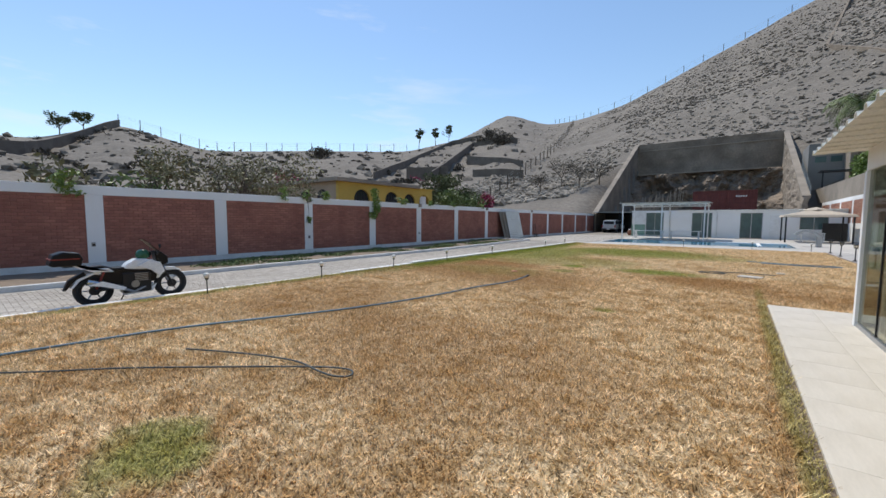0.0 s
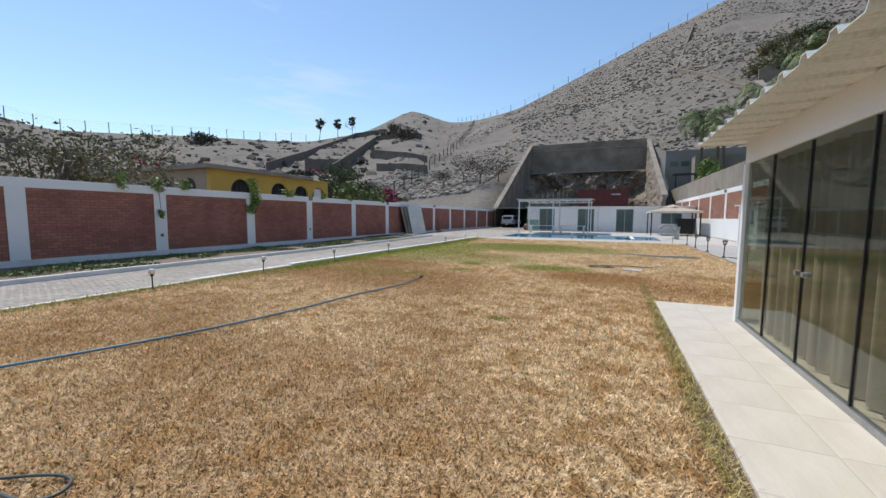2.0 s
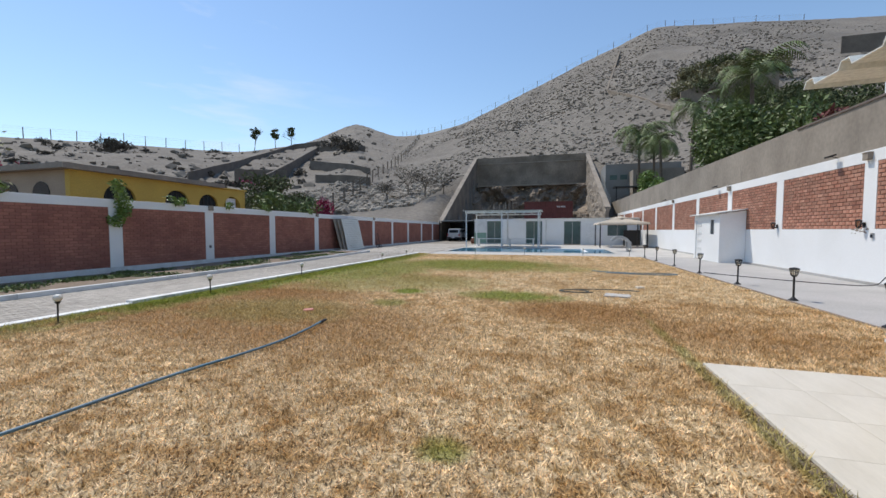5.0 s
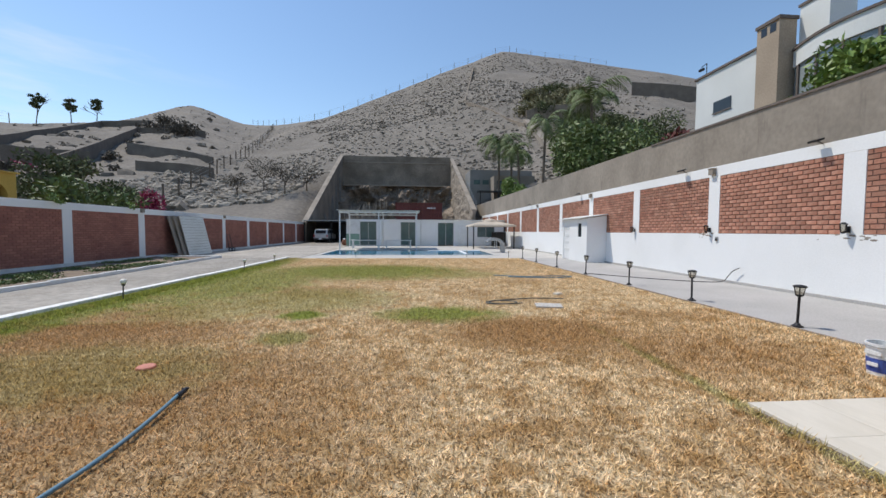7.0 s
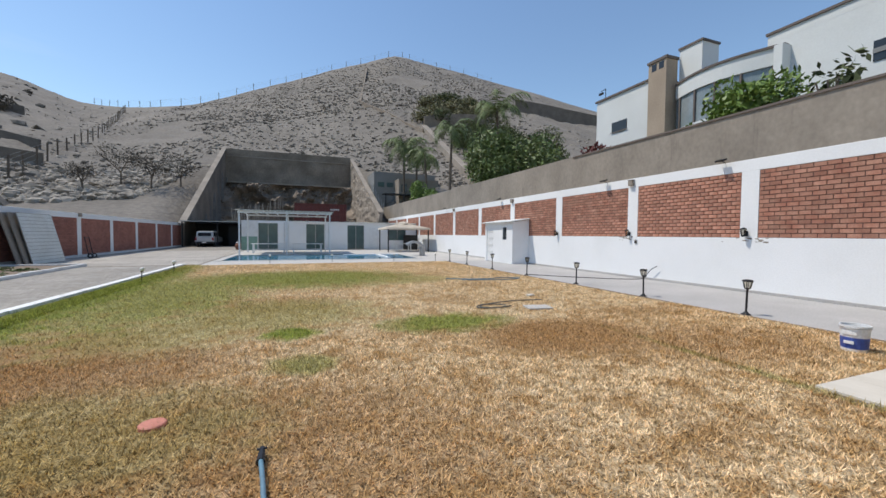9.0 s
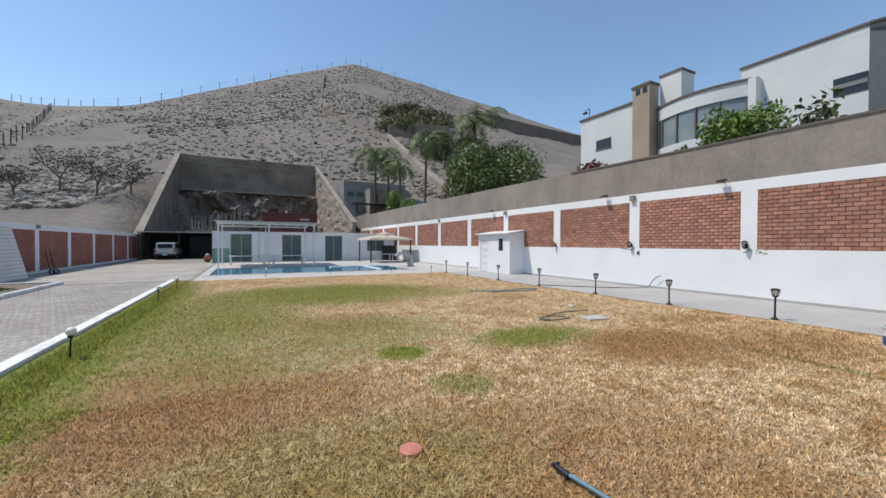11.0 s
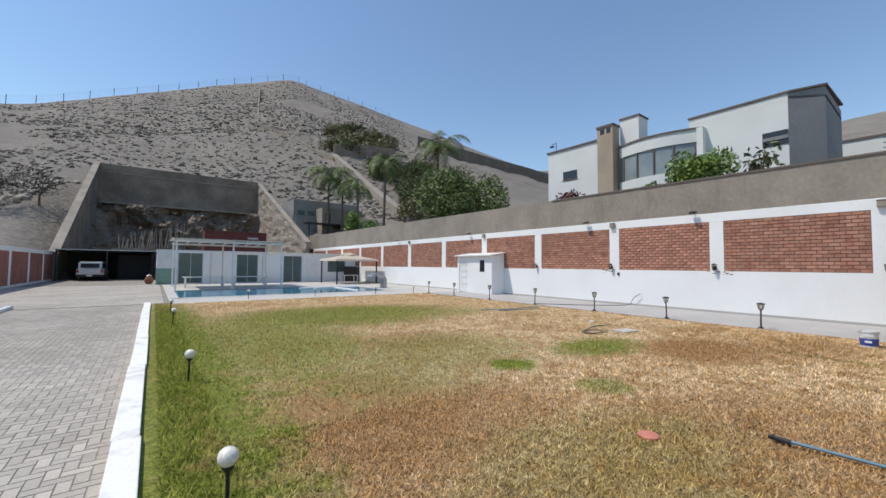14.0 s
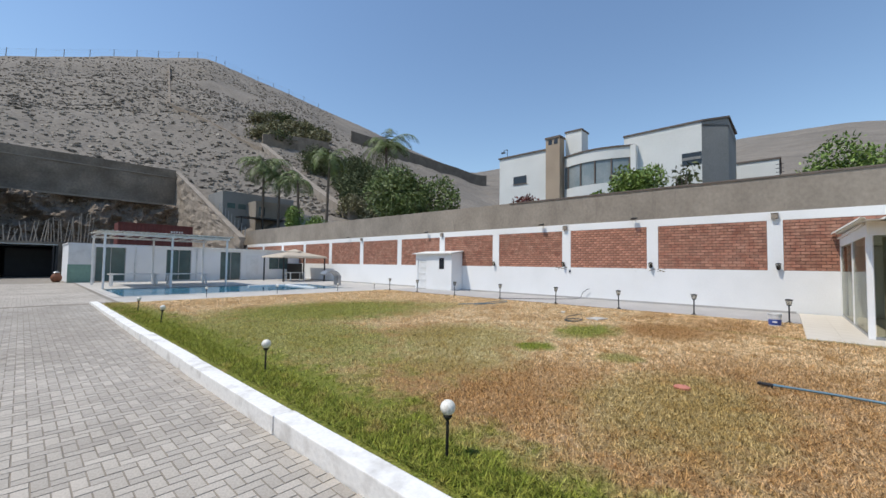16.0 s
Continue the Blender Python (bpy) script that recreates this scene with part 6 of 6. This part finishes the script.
for sx in (-1, 1):
    bm = B()
    prism(bm, [(0.66, 0.74), (0.84, 0.86), (1.06, 0.80), (1.14, 0.60), (1.04, 0.50), (0.90, 0.64)], 0, min(sx * 0.13, sx * 0.19), max(sx * 0.13, sx * 0.19))
    part("side_shroud", bm, MOTO_WHITE, mc, bevel=0.015)
    bm = B()
    prism(bm, [(-0.18, 0.76), (0.22, 0.74), (0.30, 0.66), (-0.02, 0.68), (-0.24, 0.80)], 0, min(sx * 0.09, sx * 0.15), max(sx * 0.09, sx * 0.15))
    part("tail_panel", bm, MOTO_WHITE, mc, bevel=0.012)
bm = B()
prism(bm, [(-0.16, 0.79), (0.12, 0.80), (0.30, 0.74), (0.50, 0.74), (0.50, 0.68), (0.20, 0.66), (-0.18, 0.74)], 0, -0.13, 0.13)
part("seat", bm, MOTO_BLACK, mc, "stepped black seat", bevel=0.025)
part("engine", box(B(), -0.14, 0.42, 0.20, 0.14, 0.90, 0.62), BLACK, mc, bevel=0.03)
bm = B()
prism(bm, [(0.12, 0.46), (0.40, 0.34), (0.98, 0.40), (1.02, 0.56), (0.92, 0.70), (0.30, 0.72), (0.10, 0.70)], 0, -0.11, 0.11)
part("frame_cover", bm, MOTO_BLACK, mc, bevel=0.015)
bm = B()
prism(bm, [(-0.34, 0.40), (-0.24, 0.56), (0.02, 0.68), (0.26, 0.68), (0.20, 0.62), (0.0, 0.63), (-0.20, 0.53), (-0.30, 0.40)], 0, -0.085, 0.085)
part("rear_mudguard", bm, MOTO_WHITE, mc, "white rear mudguard", bevel=0.01)
bm = B()
prism(bm, [(-0.12, 0.44), (0.10, 0.50), (0.46, 0.34), (0.42, 0.28), (0.08, 0.40)], 0, 0.215, 0.24)
part("heat_shield", bm, MOTO_WHITE, mc, "pale exhaust heat shield", bevel=0.006)
for i in range(5):
    part("cooling_fin", box(B(), -0.16, 0.62, 0.44 + i * 0.035, 0.16, 0.84, 0.455 + i * 0.035), STEEL, mc)
bm = B()
rod(bm, (0.17, 0.62, 0.38), (0.145, 0.62, 0.38), 0.07, None, 18)
part("clutch_cover", bm, STEEL, mc)
bm = B()
prism(bm, [(0.45, 0.16), (0.92, 0.20), (1.0, 0.34), (0.86, 0.26), (0.5, 0.22)], 0, -0.12, 0.12)
part("belly_pan", bm, MOTO_WHITE, mc, bevel=0.01)
bm = B()
rod(bm, (0.17, -0.12, 0.50), (0.17, 0.30, 0.36), 0.062, 0.05, 14)
part("silencer", bm, CHROME, mc, "brushed metal silencer")
bm = B()
rod(bm, (0.17, 0.30, 0.36), (0.15, 0.60, 0.22), 0.025, None, 10)
rod(bm, (0.15, 0.60, 0.22), (0.1, 0.92, 0.36), 0.022, None, 10)
part("exhaust_pipe", bm, STEEL, mc)
bm = B()
rod(bm, (-0.12, 0, 0.31), (-0.12, 0.45, 0.36), 0.03, None, 8)
rod(bm, (0.12, 0, 0.31), (0.12, 0.45, 0.36), 0.03, None, 8)
part("swing_arm", bm, BLACK, mc)
bm = B()
rod(bm, (0.1, 0.02, 0.34), (0.1, 0.16, 0.70), 0.02, None, 10)
part("shock", bm, mat("red_spring", (0.25, 0.03, 0.02), None, 0.5, 8, 50, 0.0), mc)
bm = B()
prism(bm, [(-0.14, 0.70), (-0.36, 0.55), (-0.44, 0.36), (-0.40, 0.36), (-0.28, 0.52), (-0.10, 0.62)], 0, -0.07, 0.07)
part("rear_fender", bm, MOTO_BLACK, mc, bevel=0.008)
bm = B()
rod(bm, (-0.36, 0.98, 1.0), (-0.1, 1.02, 0.95), 0.014, None, 8)
rod(bm, (-0.1, 1.02, 0.95), (0.1, 1.02, 0.95), 0.014, None, 8)
rod(bm, (0.1, 1.02, 0.95), (0.36, 0.98, 1.0), 0.014, None, 8)
part("handlebar", bm, BLACK, mc)
for sx in (-1, 1):
    bm = B()
    rod(bm, (sx * 0.26, 0.985, 0.985), (sx * 0.38, 0.975, 1.003), 0.02, None, 10)
    part("grip", bm, RUBBER, mc)
    bm = B()
    rod(bm, (sx * 0.25, 1.0, 0.99), (sx * 0.32, 1.02, 1.13), 0.007, None, 6)
    mi = part("mirror_stalk", bm, BLACK, mc)
    part("mirror", box(B(), sx * 0.33 - 0.05, 1.01, 1.12, sx * 0.33 + 0.05, 1.03, 1.19), BLACK, mi, bevel=0.008)
bm = B()
prism(bm, [(0.98, 1.04), (1.10, 1.02), (1.22, 0.90), (1.22, 0.76), (1.10, 0.72), (1.0, 0.84)], 0, -0.12, 0.12)
part("headlight_cowl", bm, MOTO_BLACK, mc, bevel=0.02)
part("headlight", box(B(), -0.07, 1.19, 0.78, 0.07, 1.205, 0.87), CHROME, mc, bevel=0.005)
bm = B()
prism(bm, [(1.08, 1.0), (1.095, 1.0), (0.80, 1.29), (0.785, 1.29)], 0, -0.16, 0.16)
scr = part("windscreen", bm, glass("smoked_screen", (0.55, 0.5, 0.48), 0.03, 0.1), mc, "smoked clear windscreen")
part("rack", box(B(), -0.1, -0.42, 0.80, 0.1, -0.1, 0.825), BLACK, mc)
bm = B()
prism(bm, [(-0.62, 0.86), (-0.56, 1.05), (-0.42, 1.10), (-0.20, 1.07), (-0.15, 0.96), (-0.18, 0.83), (-0.56, 0.83)], 0, -0.2, 0.2)
bx = part("top_box", bm, MOTO_BLACK, mc, "glossy black top box", bevel=0.03)
part("reflector", box(B(), -0.205, -0.60, 0.955, 0.205, -0.2, 0.975), bpy.data.materials["red_spring"], bx)
bm = B()
rod(bm, (-0.12, 0.52, 0.22), (-0.28, 0.46, 0.0), 0.012, None, 8)
part("side_stand", bm, BLACK, mc)
hel = thing("helmet", "dark green motorcycle helmet resting on the tank", "helmet", (-10.12, 1.2 + 0.80, 0.872 + level(1.2)))
bm = B()
turned(bm, [(0.09, 0.0), (0.12, 0.03), (0.125, 0.08), (0.11, 0.14), (0.07, 0.18), (0.01, 0.195)], 20)
part("shell", bm, mat("green_helmet_paint", (0.03, 0.14, 0.07), (0.02, 0.09, 0.05), 0.25, 5, 40, 0.0), hel, smooth=True)
part("visor", box(B(), -0.09, 0.10, 0.06, 0.09, 0.135, 0.15), MOTO_BLACK, hel, bevel=0.012)

# ---- stones on the hill ----
def boulders(name, n, az0, az1, u0, u1, s0, s1, material, label, drift=0.0):
    bm0 = B()
    bmesh.ops.create_icosphere(bm0, subdivisions=1, radius=1)
    base = np.array([v.co[:] for v in bm0.verts])
    tri = np.array([[v.index for v in f.verts] for f in bm0.faces])
    bm0.free()
    az = rng.uniform(az0, az1, n * 3)
    d, r0 = ctrl(DIST_A, az), ctrl(BR_A, az)
    r = r0 + (d - r0) * (u0 + (u1 - u0) * rng.random(n * 3) ** 1.3)
    x, y = HUB[0] + r * np.sin(np.radians(az)), HUB[1] + r * np.cos(np.radians(az))
    keep = ~((x > -17.5) & (x < 6.5) & (y < 86.5))
    if drift:
        nz = np.array([noise.noise(Vector((a * 0.035, b * 0.035, 9))) for a, b in zip(x, y)])
        keep &= nz > drift
    x, y, az, r = x[keep][:n], y[keep][:n], az[keep][:n], r[keep][:n]
    h, amp = land(az, r)
    rough = np.array([noise.fractal(Vector((a * 0.03, b * 0.03, 0)), 0.9, 2.1, 5) + 0.5 * noise.fractal(Vector((a * 0.16, b * 0.16, 4)), 0.9, 2.1, 3) for a, b in zip(x, y)])
    z = h + amp * rough * 1.5
    k = len(x)
    s = s0 + (s1 - s0) * rng.random(k) ** 2.2
    v = base[None] * (1 + 0.35 * rng.normal(size=(k, len(base), 1)).clip(-1.2, 1.2)) * s[:, None, None] * np.array([1.1, 1.0, 0.7])
    v = v + np.stack([x, y, z + s * 0.1], 1)[:, None, :]
    f = tri[None] + len(base) * np.arange(k)[:, None, None]
    ob = mesh_np(name, v.reshape(-1, 3), f.reshape(-1, 3), material)
    return tagged(ob, label, "rocks", kind="stuff")


STONE = mat("hill_stone", (0.19, 0.164, 0.134), (0.135, 0.117, 0.096), 0.95, 0.4, 4, 0.4, island=0.4, depth=0.05)
STONE_PALE = mat("pale_hill_stone", (0.33, 0.29, 0.24), (0.25, 0.22, 0.18), 0.95, 0.4, 4, 0.4, island=0.3, depth=0.05)
boulders("hill_rocks", 8500, -14, 30, 0.30, 0.97, 0.12, 0.50, STONE, "dark loose boulders strewn over the hillside", -0.3)
boulders("hill_rocks", 4500, -22, 38, 0.0, 0.6, 0.10, 0.5, STONE, "scattered loose stones low on the hillside", -0.35)
boulders("hill_rocks", 5000, -24, 42, 0.0, 0.85, 0.12, 0.5, STONE_PALE, "pale broken stones on the hillside", -0.35)
boulders("hill_rocks", 900, -90, -24, 0.0, 0.95, 0.3, 1.5, STONE, "dark stones and low scrub on the west slope", 0.0)
boulders("slope_rubble", 2200, -34, -12, 0.0, 0.10, 0.15, 0.7, STONE_PALE, "pale rubble at the foot of the slope")
bl = []
for i in range(130):
    a = rng.uniform(-88, -24)
    u = rng.uniform(0.1, 0.95)
    rr = float(ctrl(BR_A, np.array([a]))[0]) * (1 - u) + float(ctrl(DIST_A, np.array([a]))[0]) * u
    x, y = HUB[0] + rr * math.sin(radians(a)), HUB[1] + rr * math.cos(radians(a))
    q = rng.uniform(0.6, 2.0)
    bl.append((x, y, land_xy(x, y) + 0.3, q, q, q * 0.6))
tagged(leaves("hill_scrub", bl, 9000, 0.4, SCRUB, None, 0.2), "low grey desert scrub dotted over the slope", "scrub", kind="stuff")

# ---- planting in the bed by the west wall ----
bl = []
for i in range(60):
    y = rng.uniform(4.5, 27)
    bl.append((rng.uniform(-16.4, -13.8), y, 0.08 + level(y), rng.uniform(0.2, 0.6), rng.uniform(0.3, 0.9), 0.06))
tagged(leaves("bed_weeds", bl, 14000, 0.05, LEAF, None, 0.1), "patchy low weeds in the planting bed", "weeds", kind="stuff")

# ---- grass blades ----
def blades(name, n, x0, x1, y0, y1, h0, h1, label, clump=True):
    x, y = rng.uniform(x0, x1, n), rng.uniform(y0, y1, n)
    ok = ~((x > 0.33) & (y < 8.95)) & (x > KERB_IN + 0.02) & (x < 3.5) & (y < LAWN_END - 0.05)
    x, y = x[ok], y[ok]
    n = len(x)
    a, lean = rng.uniform(0, math.tau, n), rng.uniform(0.55, 1.5, n)
    h = rng.uniform(h0, h1, n)
    w = 0.0035 + 0.0035 * rng.random(n)
    dx, dy = np.cos(a), np.sin(a)
    p = np.stack([x, y, np.zeros(n)], 1)
    s = np.stack([-dy * w, dx * w, np.zeros(n)], 1)
    tip = p + np.stack([dx * np.sin(lean) * h, dy * np.sin(lean) * h, np.cos(lean) * h + 0.004], 1)
    v = np.stack([p - s, p + s, tip], 1).reshape(-1, 3)
    ob = mesh_np(name, v, np.arange(3 * n).reshape(n, 3), BLADE)
    return tagged(ob, label, "grass", kind="stuff")


blades("grass", 420000, -9.4, 0.5, 1.0, 12.5, 0.025, 0.06, "short dry straw-coloured grass blades")
blades("grass", 160000, -9.4, 3.5, 12.5, 27.4, 0.035, 0.085, "short grass blades, part green, part dry")
blades("grass", 60000, 0.3, 3.5, 8.9, 13, 0.03, 0.08, "short dry grass blades by the patio")
blades("grass", 150000, -9.4, 0.4, -3.0, 1.0, 0.03, 0.075, "short dry grass blades")
blades("grass_edge", 26000, -9.4, -8.9, 3, 27.4, 0.05, 0.13, "longer green grass along the kerb")
blades("grass_edge", 6000, 0.1, 0.34, -3, 8.9, 0.04, 0.12, "longer grass fringe along the patio")

# ---- pavers, laid herringbone ----
U = 0.1
pav, nearp = [], []
drive = bpy.data.objects["driveway"]
NX, NY0, NY1 = round((KERB_OUT - BED_X) / U), -90, int((LAWN_END) / U) - 1
for i in range(NX):
    for j in range(NY0, NY1):
        k = (i - j) % 4
        if k == 0:
            c, hx, hy = (BED_X + (i + 1) * U, j * U + U / 2), U - 0.003, U / 2 - 0.003
        elif k == 3:
            c, hx, hy = (BED_X + i * U + U / 2, (j + 1) * U), U / 2 - 0.003, U - 0.003
        else:
            continue
        r = (c[0], c[1], -0.012 + level(c[1]) + random.uniform(-0.0015, 0.0015), hx, hy, 0.012)
        (nearp if (10.6 < c[1] < 13.6 and c[0] > -11.9 and len(nearp) < 300) else pav).append(r)
tagged(blocks("paving", pav, PAVER, drive, (2, 1, 0.003)), kind="stuff")
shared = {}
for r in nearp:
    key = round(r[3], 3)
    if key not in shared:
        t = blocks("paver", [(0, 0, 0, r[3], r[4], r[5])], PAVER, drive, (2, 1, 0.003))
        shared[key] = t.data
    else:
        t = new("paver", shared[key])
        t.parent = drive
    t.location = r[0:3]

yard_rows = []
yard = bpy.data.objects["yard"]
for i in range(76):
    for j in range(280, 450):
        k = (i - j) % 4
        if k == 0:
            yard_rows.append((-16.7 + (i + 1) * U, j * U + U / 2, -0.008, U - 0.003, U / 2 - 0.003, 0.010))
        elif k == 3:
            yard_rows.append((-16.7 + i * U + U / 2, (j + 1) * U, -0.008, U / 2 - 0.003, U - 0.003, 0.010))
tagged(blocks("paving", yard_rows, PAVER, yard, (2, 1, 0.003)), kind="stuff")
